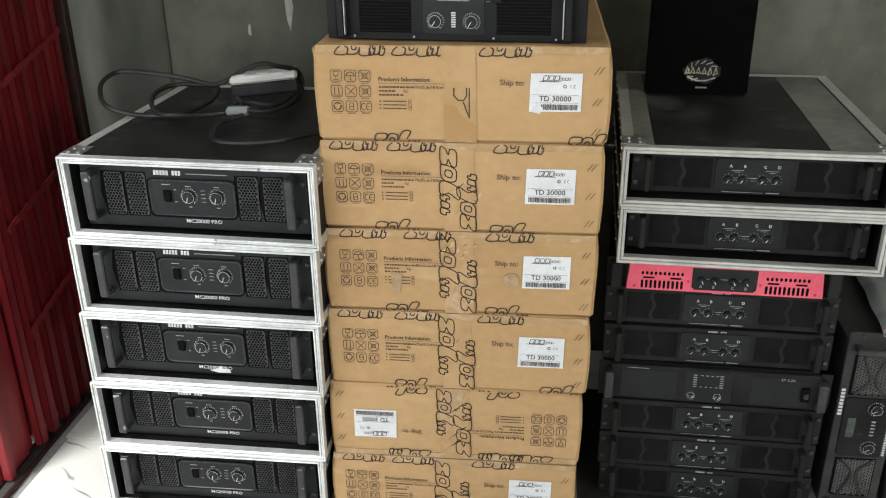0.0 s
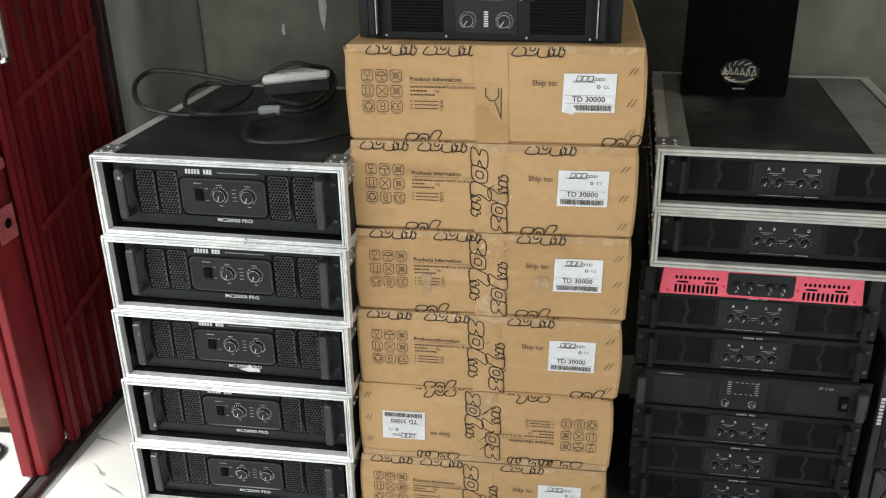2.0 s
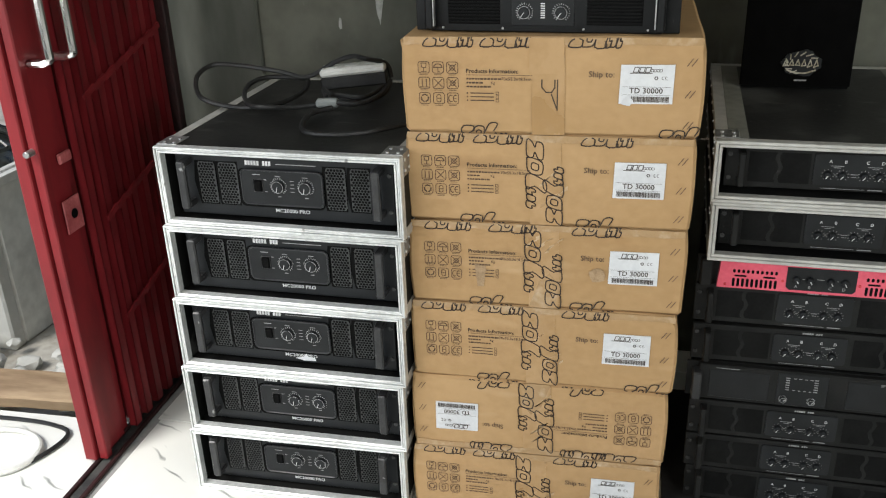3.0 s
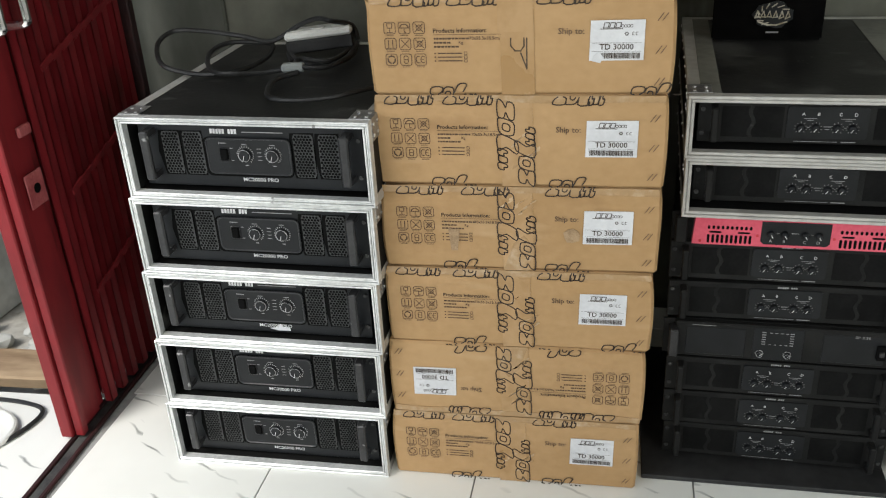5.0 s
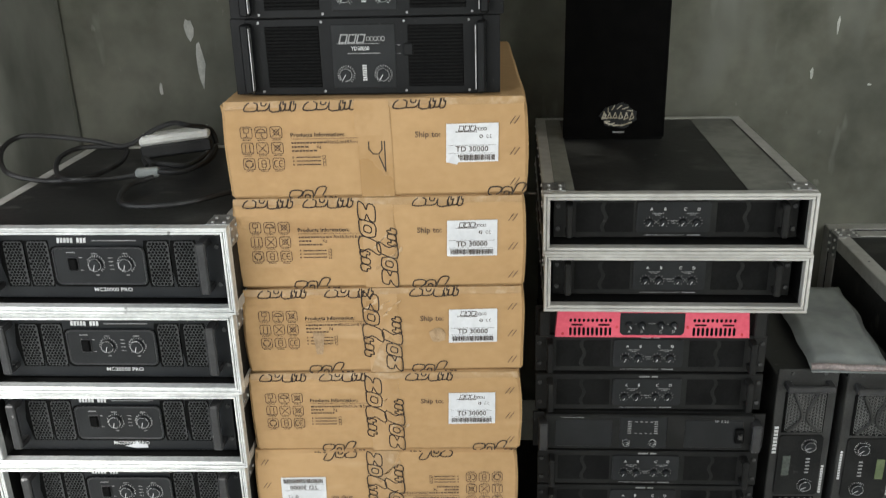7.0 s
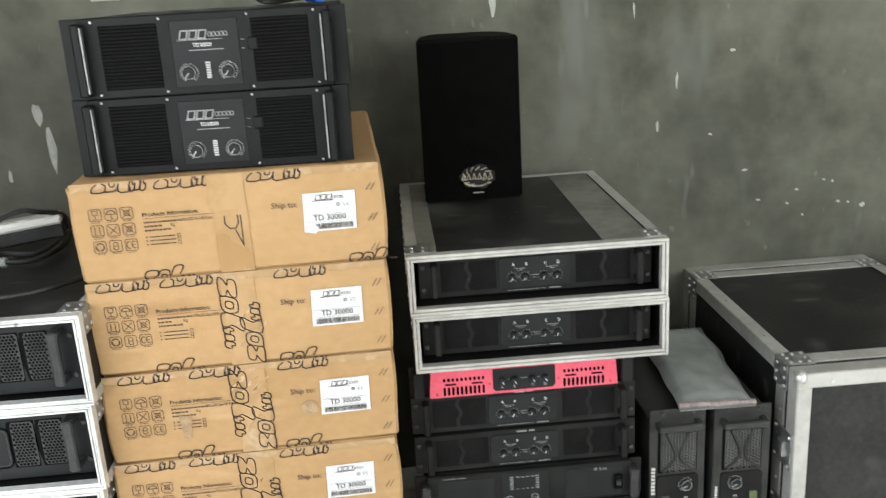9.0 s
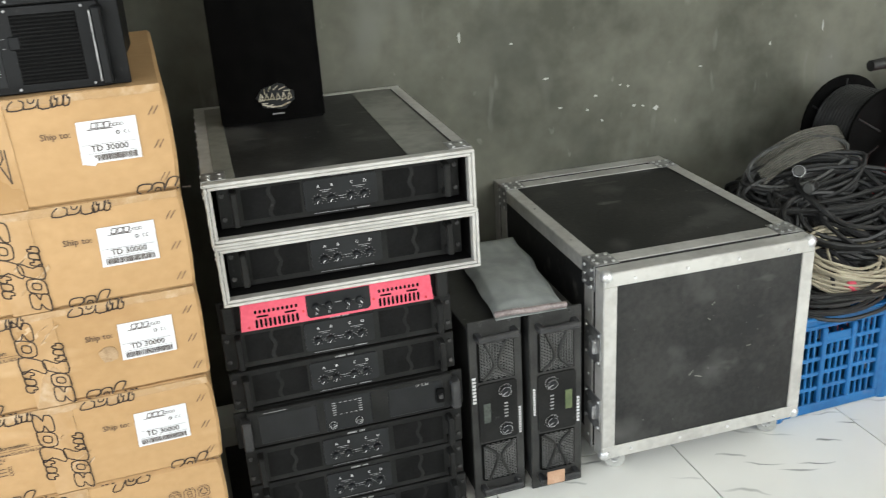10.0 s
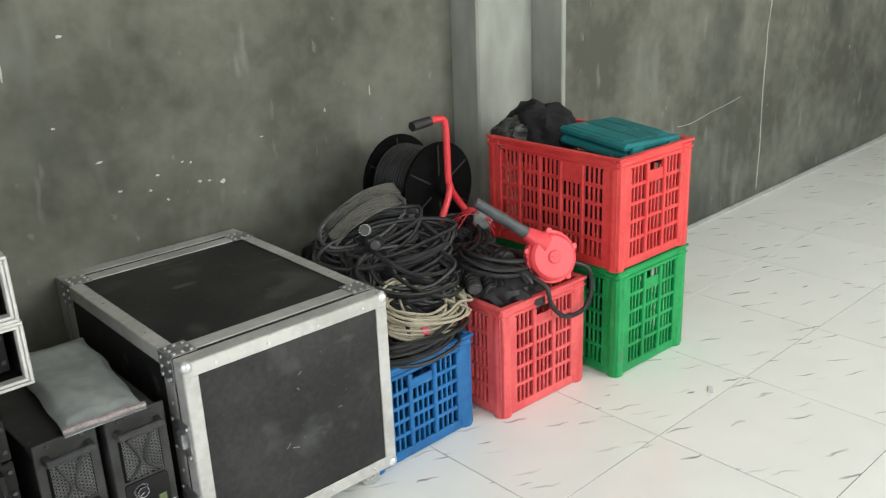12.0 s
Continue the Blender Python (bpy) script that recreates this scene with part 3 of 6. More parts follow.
def big_amp(label, worn=0):
    W, H, D = 0.482, 0.138, 0.42
    e = thing("amplifier", label, "amplifier", "amplifiers in the small cases")
    part("body", box_bm((-0.215, 0.004, 0.002), (0.215, D, H - 0.002), 0.002), M_BLACK, e)
    face = part("faceplate", box_bm((-W / 2, -0.004, 0), (W / 2, 0.004, H), 0.0015), M_BLACK, e, "", at(0, -0.002, 0))
    cp = fresh()
    prism(cp, round_rect(-0.090, 0.033, 0.088, 0.106, 0.010, 4), -0.011, -0.005)
    # black plate reaching left and below the panel, drawn as its shadow
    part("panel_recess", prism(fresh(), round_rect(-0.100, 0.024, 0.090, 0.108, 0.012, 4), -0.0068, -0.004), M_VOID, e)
    panel = part("control_panel", cp, M_PANEL, e)
    # raised rim in a paler black, imitating the highlight along its edge
    ring = [(x, -0.0105, z) for x, z in round_rect(-0.091, 0.032, 0.089, 0.107, 0.011, 4)]
    part("panel_bead", tube(fresh(), ring, 0.0022, 6, True), M_BEAD, panel)
    for x0, x1 in ((-0.190, -0.151), (-0.143, -0.101), (0.096, 0.138), (0.149, 0.190)):
        g = grille(e, x0, 0.027, x1, 0.118, 0.0068, metal=M_GRIDDARK)
        g.matrix_basis = at(0, -0.007, 0)
        lean = -0.004
        # black sheet shifted left behind each grille, drawn as the vent's shadow
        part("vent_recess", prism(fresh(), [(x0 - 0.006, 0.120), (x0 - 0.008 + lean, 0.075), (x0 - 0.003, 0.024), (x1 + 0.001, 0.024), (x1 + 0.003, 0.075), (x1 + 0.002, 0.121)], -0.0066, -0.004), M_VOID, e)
    for x in (-0.212, 0.212):
        part("handle", bar_handle(fresh(), x, 0.022, 0.126, 0.019, 0.036), M_HANDLE, e, "scuffed black bar handle", at(0, -0.006, 0))
    for x in (-0.008, 0.052):
        knob(panel, x, 0.0735, 0.0128, y=-0.011, ang=255)
    sw = part("rocker_switch", cbox(fresh(), (-0.008, -0.006, -0.012), (0.008, 0.0, 0.012), 0.002), M_VOID, panel, "", at(-0.053, -0.011, 0.0735))
    part("switch_frame", rim(fresh(), -0.0105, -0.0145, 0.0105, 0.0145, 0.002, -0.002, 0.0, 1), M_HANDLE, sw)
    small_lines(panel, [(0.018, 0.027, 0.062 + i * 0.008, 0.0014) for i in range(4)] + [(-0.064, -0.046, 0.0965, 0.0018), (-0.014, -0.002, 0.0945, 0.0015), (0.046, 0.058, 0.0945, 0.0015), (-0.011, -0.004, 0.050, 0.0018), (0.049, 0.056, 0.050, 0.0018), (-0.040, -0.034, 0.086, 0.0015), (-0.040, -0.034, 0.060, 0.0015)], M_GREYINK, -0.0116)
    brand_bar(e, -0.081, 0.1155, -0.022, 0.1255, M_INK, -0.0066, 9)
    small_lines(e, [(-0.012, 0.076, 0.119, 0.0018)], M_GREYINK, -0.0066)
    lettering("MC20000 PRO", 0.0112, M_INK, e, 0.016, 0.0178, -0.0068, wide=1.12)
    ear_screws(e, W, H)
    return e


def four_channel_amp(label, group):
    W, H, D = 0.482, 0.086, 0.40
    e = thing("amplifier", label, "amplifier", group)
    part("body", box_bm((-0.22, 0.004, 0.001), (0.22, D, H - 0.001), 0.002), M_AMPDARK, e)
    part("faceplate", box_bm((-W / 2, -0.006, 0), (W / 2, 0.004, H), 0.0015), M_AMPDARK, e)
    for x, y in ((-0.19, 0.03), (0.19, 0.03), (-0.19, D - 0.04), (0.19, D - 0.04)):
        part("rubber_foot", cyl(fresh(), (x, y, 0.002), (x, y, -0.0105), 0.012, 12, 0.01), M_RUBBER, e)
    for s in (-1, 1):
        for a, b, wave in ((0.082, 0.136, 1), (0.144, 0.196, -1)):
            n = 8
            wavy = [0.004 * math.sin(math.pi * 2 * i / n * 1.5) for i in range(n + 1)]
            zs = [0.012 + (H - 0.024) * i / n for i in range(n + 1)]
            inner = [(b + w, z) for w, z in zip(wavy, zs)] if wave > 0 else [(a + w, z) for w, z in zip(wavy, zs)]
            pts = ([(a, zs[0])] + inner + [(a, zs[-1])]) if wave > 0 else ([(b, zs[0]), (b, zs[-1])] + inner[::-1])
            pts = [(s * x, z) for x, z in pts]
            # flat plate, not a hollow: its darker colour imitates the pocket's shade
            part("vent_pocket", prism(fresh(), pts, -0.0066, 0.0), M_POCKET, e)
        bm = bar_handle(fresh(), s * 0.21, 0.008, H - 0.008, 0.014, 0.03)
        part("handle", bm, M_AMPDARK, e, "scuffed black bar handle", at(0, -0.006, 0))
    panel = part("control_panel", prism(fresh(), round_rect(-0.076, 0.012, 0.07, H - 0.01, 0.006), -0.009, -0.005), M_PANEL, e)
    for x, ch in ((-0.05, "A"), (-0.023, "B"), (0.016, "C"), (0.043, "D")):
        knob(panel, x, 0.034, 0.0078, False, -0.009, 235)
        lettering(ch, 0.0088, M_INK, panel, x + 0.003, 0.061, -0.0096)
        bm = fresh()
        for i in range(9):
            b = radians(-50 + i * 35)
            outline(bm, [(x + 0.0098 * math.cos(b), 0.034 + 0.0098 * math.sin(b)), (x + 0.0115 * math.cos(b), 0.034 + 0.0115 * math.sin(b))], 0.001, -0.0096, False)
        part("scale_ring", bm, M_GREYINK, panel)["kind"] = "stuff"
    small_lines(panel, [(-0.046, -0.022, 0.052, 0.0012), (0.02, 0.046, 0.052, 0.0012), (-0.04, -0.028, 0.0485, 0.0012), (0.028, 0.04, 0.0485, 0.0012), (-0.009, 0.004, 0.036, 0.0014), (-0.039, -0.034, 0.034, 0.0012), (0.028, 0.032, 0.034, 0.0012), (-0.007, 0.002, 0.031, 0.001)], M_GREYINK, -0.0096)
    brand_bar(e, -0.02, H - 0.0075, 0.02, H - 0.0035, M_GREYINK, -0.0066, 9)
    small_lines(e, [(-0.06, 0.02, 0.005, 0.001), (0.026, 0.052, 0.0045, 0.002)], M_GREYINK, -0.0066)
    ear_screws(e, W, H)
    return e


case_a = flight_case(0.534, 0.176, 0.62, "stacked black flight case with bare aluminium edges", "small flight case stack", M_PLYDUST, 1)
amp_a = big_amp("black rack amplifier with two knobs in a flight case")
for i in range(5):
    k = i / 4
    m = at(-0.557 - 0.038 * k, 1.259 + 0.024 * k, 0.0045 + 0.1787 * (4 - i), -2.97 + 2.5 * k)
    am = m @ at((0.0, 0.003, -0.003, 0.002, -0.002)[i], 0.043, 0.0185)
    if i == 0:
        case_a.matrix_basis, amp_a.matrix_basis = m, am
    else:
        copy_thing(case_a, m)
        copy_thing(amp_a, am)
    if i == 2:
        flake = prism(fresh(), [(-0.03, 0.0), (-0.012, 0.004), (-0.004, 0.013), (0.0, 0.005), (0.016, 0.004), (0.018, -0.004), (-0.01, -0.005)], -0.0012, 0.0)
        solo("paper_scrap", flake, M_LABEL, "torn white paper scrap stuck on an amplifier", "paper scrap", m=am @ at(0.033, -0.008, 0.012))

# ---- cartons ----


def logo_outline(bm, x, z, w, h, turn=0.0, cut=None):
    """An outlined mark of slanted rounded blocks, in place of a brand name."""
    ca, sa = math.cos(radians(turn)), math.sin(radians(turn))
    zig = [(0, 0), (0.95, 0), (1, 0.36), (0.66, 0.5), (1, 0.7), (0.95, 1), (0.1, 1), (0, 0.62), (0.34, 0.5), (0.04, 0.3)]
    flag = [(0, 0.1), (0.3, 0), (0.82, 0.06), (1, 0.4), (0.92, 0.86), (0.7, 1), (0.12, 0.94)]
    hole = [(0.3, 0.34), (0.66, 0.3), (0.7, 0.68), (0.34, 0.72)]
    wedge = [(0, 0), (1.2, 0), (0.85, 0.5), (1.2, 1.15), (0.6, 1.25), (0.16, 1.0)]
    lump = [(0, 0), (0.9, 0), (1, 0.6), (0.6, 0.62), (0.5, 1), (0.1, 0.9)]
    at_x = 0.0
    for shape, k, s in ((zig, 0.25, 1), (flag, 0.25, 1), (hole, 0.25, 1), (wedge, 0.2, 1), (lump, 0.1, 0.55), (flag, 0.1, 0.55), (lump, 0.1, 0.55)):
        if shape is hole:
            at_x -= 0.26
        pts = [(w * (at_x + p * k) + 0.22 * h * q * s, h * q * s) for p, q in shape]
        at_x += k + 0.01
        pts = [(v.x, v.z) for v in smooth_path([(p, 0, q) for p, q in pts], 3, True)]
        sh = [(x + p * ca - q * sa, z + p * sa + q * ca) for p, q in pts]
        if cut:
            for a, b in zip(sh, sh[1:] + sh[:1]):
                if cut[0] <= min(a[1], b[1]) and max(a[1], b[1]) <= cut[1]:
                    outline(bm, [a, b], 0.0024, -0.0009, False)
        else:
            outline(bm, sh, 0.0024, -0.0009)


def carton(seed, flipped, label):
    W, H, D = 0.553, 0.1845, 0.70
    r = random.Random(seed)
    e = thing("carton", label, "cardboard box", "stack of amplifier cartons")
    bm = fresh()
    nx, nz = 14, 6
    sag = lambda x, z: 0.004 * math.sin(math.pi * (x / W + 0.5)) * math.sin(math.pi * z / H) + 0.0022 * noise.noise(Vector((x * 9 + seed * 7, z * 14, seed)))
    cbox(bm, (-W / 2, 0, 0.0), (W / 2, D, H), 0.006)
    bmesh.ops.subdivide_edges(bm, edges=[g for g in bm.edges if g.calc_length() > 0.1], cuts=9, use_grid_fill=True)
    for v in bm.verts:
        x, y, z = v.co
        v.co.x += 0.003 * noise.noise(Vector((y * 5, z * 8, seed + 3))) + (0.004 * math.sin(math.pi * z / H) * (1 if x > 0 else -1) if abs(x) > W / 2 - 0.01 else 0)
        if abs(x) > W / 2 - 0.015 and y < 0.02 and z > H - 0.02:
            v.co += Vector((r.uniform(-0.006, 0.003), r.uniform(0, 0.007), r.uniform(-0.009, 0)))
        v.co.z += 0.0025 * noise.noise(Vector((x * 7, y * 5, seed + z * 3))) if z > 0.02 else 0
    part("box_body", bm, M_KRAFT, e, "creased brown cardboard")
    face = new("front_face", None)
    face.parent = e
    face.matrix_basis = pose(0, -0.0012, H / 2, 0, 180 if flipped else 0, 0) @ pose(0, 0, -H / 2)
    if flipped:
        face.matrix_basis = pose(0, -0.0012, H, 0, 180, 0)
    return e, face, r


def printed_front(e, F, r, seed, torn):
    """Marks, tape and the label on a carton's front; F places them, upright or upside down."""
    H, W = 0.1845, 0.553
    P = lambda name, bm, material, label="": part(name, bm, material, e, label, F)
    # centre tape
    bm = fresh()
    prism(bm, [(-0.030, 0.001), (0.032, 0.001), (0.029, H - 0.001), (-0.032, H - 0.001)], -0.0004, 0.0005)
    P("packing_tape", bm, M_TAPE, "brown tape down the middle")
    bm = fresh()
    n = 12
    ed = [0.012 + 0.004 * r.random() for i in range(n + 1)]
    prism(bm, [(-W / 2 + 0.004, H)] + [(-W / 2 + 0.004 + (W - 0.008) * i / n, H - ed[i]) for i in range(n + 1)] + [(W / 2 - 0.004, H)], -0.0006, 0.0005)
    P("edge_tape", bm, M_CLEARTAPE, "wrinkled clear tape along the edge")
    if seed in (3, 5):
        bm = fresh()
        prism(bm, [(-0.03, 0), (0.02, 0), (0.035, 0.05), (0.012, 0.08), (-0.01, 0.06)], -0.0007, 0.0005)
        P("tape_patch", bm, M_CLEARTAPE)
    for k in range(0 if torn else 3):
        bm = fresh()
        zc, xc = r.uniform(0.02, H - 0.05), r.uniform(-0.03, 0.03)
        n = 7
        lo_ = [(xc + 0.03 * (i / n - 0.5) + r.uniform(-0.004, 0.004), zc + 0.03 * i / n) for i in range(n + 1)]
        prism(bm, lo_ + [(p + r.uniform(0.003, 0.012), q + 0.004) for p, q in lo_[::-1]], -0.00075, 0.0004)
        P("tape_wrinkle", bm, M_WRINKLE)
    # handling icons, three by three
    s, g = 0.0215, 0.0275
    for i in range(3):
        for j in range(3):
            bm = fresh()
            cx, cz = -0.2465 + s / 2 + i * g, 0.127 - j * 0.0295
            outline(bm, round_rect(cx - s / 2, cz - s / 2, cx + s / 2, cz + s / 2, 0.004, 2), 0.0013, -0.0008)
            k = i + 3 * j
            if k == 0:
                outline(bm, [(cx - 0.005, cz + 0.008), (cx - 0.004, cz), (cx + 0.004, cz), (cx + 0.005, cz + 0.008)], 0.0014, -0.0008)
                outline(bm, [(cx, cz), (cx, cz - 0.007)], 0.0014, -0.0008, False)
                outline(bm, [(cx - 0.005, cz - 0.008), (cx + 0.005, cz - 0.008)], 0.0014, -0.0008, False)
            elif k == 1:
                outline(bm, [(cx + 0.008 * math.cos(radians(a)), cz + 0.007 * math.sin(radians(a))) for a in range(0, 181, 30)], 0.0018, -0.0008)
                outline(bm, [(cx, cz), (cx, cz - 0.008), (cx + 0.003, cz - 0.008)], 0.0014, -0.0008, False)
            elif k in (2, 4, 5):
                outline(bm, [(cx - 0.007, cz - 0.007), (cx + 0.007, cz + 0.007)], 0.0015, -0.0008, False)
                outline(bm, [(cx - 0.007, cz + 0.007), (cx + 0.007, cz - 0.007)], 0.0015, -0.0008, False)
                if k != 4:
                    outline(bm, circle2(cx, cz, 0.005, 8), 0.0014, -0.0008)
            elif k == 3:
                for dx in (-0.004, 0.004):
                    outline(bm, [(cx + dx, cz - 0.006), (cx + dx, cz + 0.007)], 0.0017, -0.0008, False)
                outline(bm, [(cx - 0.008, cz - 0.008), (cx + 0.008, cz - 0.008)], 0.0013, -0.0008, False)
            elif k == 6:
                for a in (90, 210, 330):
                    outline(bm, [(cx + 0.007 * math.cos(radians(a + d)), cz + 0.007 * math.sin(radians(a + d))) for d in (-42, 0, 42)], 0.0026, -0.0008, False)
            elif k == 7:
                outline(bm, round_rect(cx - 0.004, cz - 0.007, cx + 0.004, cz + 0.007, 0.003, 2), 0.0013, -0.0008)
                outline(bm, [(cx - 0.003, cz), (cx + 0.003, cz)], 0.0013, -0.0008, False)
            else:
                for dx in (-0.004, 0.005):
                    outline(bm, [(cx + dx + 0.0045 * math.cos(radians(a)), cz + 0.0065 * math.sin(radians(a))) for a in range(60, 301, 40)], 0.0015, -0.0008, False)
                outline(bm, [(cx + 0.001, cz), (cx + 0.006, cz)], 0.0012, -0.0008, False)
            if j == 2 or True:
                flat(bm, cx - 0.008, cz - s / 2 - 0.0035, cx + 0.007, cz - s / 2 - 0.0025, -0.0008)
            P("handling_symbol", bm, M_SOFTPRINT)
    def word(s, size, material, x, z, **k):
        o = lettering(s, size, material, e, 0, 0, align="LEFT", **k)
        o.matrix_basis = F @ pose(x, -0.001, z, 90, 0, 0)
        return o
    word("Products Information:", 0.0112, M_PRINT, -0.155, 0.121)
    bm = fresh()
    flat(bm, -0.155, 0.1135, -0.030, 0.1143, -0.0009)
    for z, w in ((0.105, 0.064), (0.0975, 0.025), (0.090, 0.045)):
        x = -0.154
        while x < -0.154 + w:
            d = r.uniform(0.003, 0.007)
            flat(bm, x, z, x + d, z + 0.0032, -0.0009)
            x += d + 0.0012
    for i in range(3):
        z = 0.078 - i * 0.007
        flat(bm, -0.154, z, -0.1515, z + 0.0028, -0.0009)
        flat(bm, -0.147, z + 0.0003, -0.102, z + 0.0024, -0.0009)
        outline(bm, [(-0.098, z - 0.001), (-0.093, z - 0.001), (-0.093, z + 0.004), (-0.098, z + 0.004)], 0.0009, -0.0009)
    P("fine_print", bm, M_SOFTPRINT)["kind"] = "stuff"
    word("70x55.3x18.5cm", 0.0085, M_SOFTPRINT, -0.088, 0.1068)
    word("Kg", 0.0075, M_SOFTPRINT, -0.108, 0.099)
    word("Ship to:", 0.0155, M_SOFTPRINT, 0.073, 0.1175)
    # hand-hold slashes at the right end
    for z in (0.148, 0.090, 0.032):
        bm = fresh()
        for d in (0, 0.008):
            outline(bm, [(0.256 + d, z), (0.247 + d, z - 0.013)], 0.0015, -0.0008, False)
        P("crease_mark", bm, M_SOFTPRINT)
    # marks that run over the edges and down the middle
    marks = [(x + r.uniform(-0.02, 0.02), H - 0.017, 0.088, 0.032, 0, (0, H - 0.001)) for x in (-0.235, -0.13, 0.055)]
    marks += [(x + r.uniform(-0.02, 0.02), -0.015, 0.088, 0.030, 0, (0.001, H)) for x in (-0.16, 0.19 if seed % 3 == 1 else 0.07)]
    marks += [(-0.038 + r.uniform(-0.004, 0.004), 0.176, 0.132, 0.031, -90, None), (0.034 + r.uniform(-0.004, 0.004), 0.003, 0.112, 0.030, 90, None)]
    for k in (marks[:5] if torn else marks):
        bm = fresh()
        logo_outline(bm, *k)
        P("printed_mark", bm, M_PRINT, "outlined printed mark")
    if torn:
        bm = fresh()
        prism(bm, [(-0.036, 0.118), (0.030, 0.118), (0.027, H - 0.001), (-0.036, H - 0.001)], -0.0013, 0.0005)
        P("packing_tape", bm, M_TAPE, "second layer of brown tape")
        bm = fresh()
        outline(bm, [(-0.012, 0.106), (-0.012, 0.092), (-0.004, 0.083), (0.006, 0.083), (0.012, 0.092), (0.012, 0.106)], 0.0024, -0.0009, False)
        outline(bm, [(0.017, 0.106), (0.017, 0.050), (0.006, 0.079)], 0.0024, -0.0009, False)
        P("printed_mark", bm, M_PRINT, "outlined printed mark")
    # label
    lx0, lx1, lz0, lz1 = 0.129, 0.225, 0.064, 0.137
    lab = P("shipping_label", prism(fresh(), [(lx0, lz0), (lx1, lz0 + 0.001), (lx1 + 0.001, lz1), (lx0 + 0.002, lz1 - 0.001)], -0.0012, 0.0002), M_LABEL, "white printed paper label")
    bm = fresh()
    x = lx0 + (0.022 if torn else 0.007)
    while x < lx1 - 0.007:
        d = r.choice((0.0006, 0.0012, 0.0018))
        flat(bm, x, lz0 + 0.004, x + d, lz0 + 0.0145, -0.0018)
        x += d + r.choice((0.0006, 0.001))
    flat(bm, lx0 + 0.005, lz0 + 0.032, lx1 - 0.005, lz0 + 0.0325, -0.0018)
    flat(bm, lx0 + 0.005, lz0 + 0.017, lx1 - 0.005, lz0 + 0.0174, -0.0018)
    part("barcode", bm, M_PRINT, lab)["kind"] = "stuff"
    o = lettering("TD 30000", 0.0145, M_PRINT, lab, (lx0 + lx1) / 2, lz0 + 0.0248, -0.0018)
    bm = fresh()
    for i in range(3):
        a = lx0 + 0.024 + i * 0.0105
        outline(bm, [(a, lz1 - 0.014), (a + 0.008, lz1 - 0.014), (a + 0.0105, lz1 - 0.005), (a + 0.0025, lz1 - 0.005)], 0.0013, -0.0018)
    flat(bm, lx0 + 0.018, lz1 - 0.0165, lx0 + 0.058, lz1 - 0.0152, -0.0018)
    for i in range(4):
        outline(bm, round_rect(lx0 + 0.055 + i * 0.0052, lz1 - 0.013, lx0 + 0.0595 + i * 0.0052, lz1 - 0.0085, 0.001, 1), 0.0008, -0.0018)
    outline(bm, circle2(lx0 + 0.065, lz1 - 0.0245, 0.0028, 6), 0.0014, -0.0018)
    for dx in (0.077, 0.083):
        outline(bm, [(lx0 + dx + 0.0022 * math.cos(radians(a)), lz1 - 0.0245 + 0.003 * math.sin(radians(a))) for a in range(60, 301, 60)], 0.0008, -0.0018, False)
    part("label_mark", bm, M_PRINT, lab)["kind"] = "stuff"
    if torn:
        part("torn_patch", prism(fresh(), [(lx0 + 0.004, lz0), (lx0 + 0.02, lz0 - 0.004), (lx0 + 0.026, lz0 + 0.006), (lx0 + 0.018, lz0 + 0.016), (lx0 + 0.008, lz0 + 0.01)], -0.0022, 0), M_LABEL, lab)


BX, BY = -0.018, 1.30
LOOKS = ((0, True, "top carton with torn label and brown tape"), (0, False, "brown amplifier carton with printed symbols and white label"),
         (0, False, "brown carton with a scuffed hole beside its label"), (0, False, "brown amplifier carton with printed symbols and white label"),
         (1, False, "brown amplifier carton standing upside down"), (0, False, "bottom carton of the stack, on the tiles"))
for i, (flip, torn, label) in enumerate(LOOKS):
    e, F, r = carton(i + 1, flip, label)
    M = F.matrix_basis.copy()
    bpy.data.objects.remove(F)
    printed_front(e, M, r, i + 1, torn)
    dx, dy = ((0.006, 0.0), (0.003, 0.002), (0.002, 0.003), (-0.003, 0.002), (-0.010, 0.003), (-0.0165, 0.001))[i]
    e.matrix_basis = at(BX + dx, BY + dy, 0.0045 + 0.1857 * (5 - i), -0.54 + (0.2, -0.3, 0.3, -0.2, 0.4, 0.0)[i])
    if i == 2:
        bm = fresh()
        prism(bm, [(0.02 * math.cos(math.tau * k / 9) * r.uniform(0.6, 1) + 0.108, 0.02 * math.sin(math.tau * k / 9) * r.uniform(0.6, 1) + 0.082) for k in range(9)], -0.001, 0)
        part("scuff", bm, M_SCUFF, e, "rough torn spot", M)
        part("scuff", prism(fresh(), [(-0.137, 0.042), (-0.124, 0.042), (-0.118, 0.088), (-0.142, 0.092)], -0.0011, 0), M_SCUFF, e, "grey smear", M)

# ---- the two amplifiers on the cartons ----


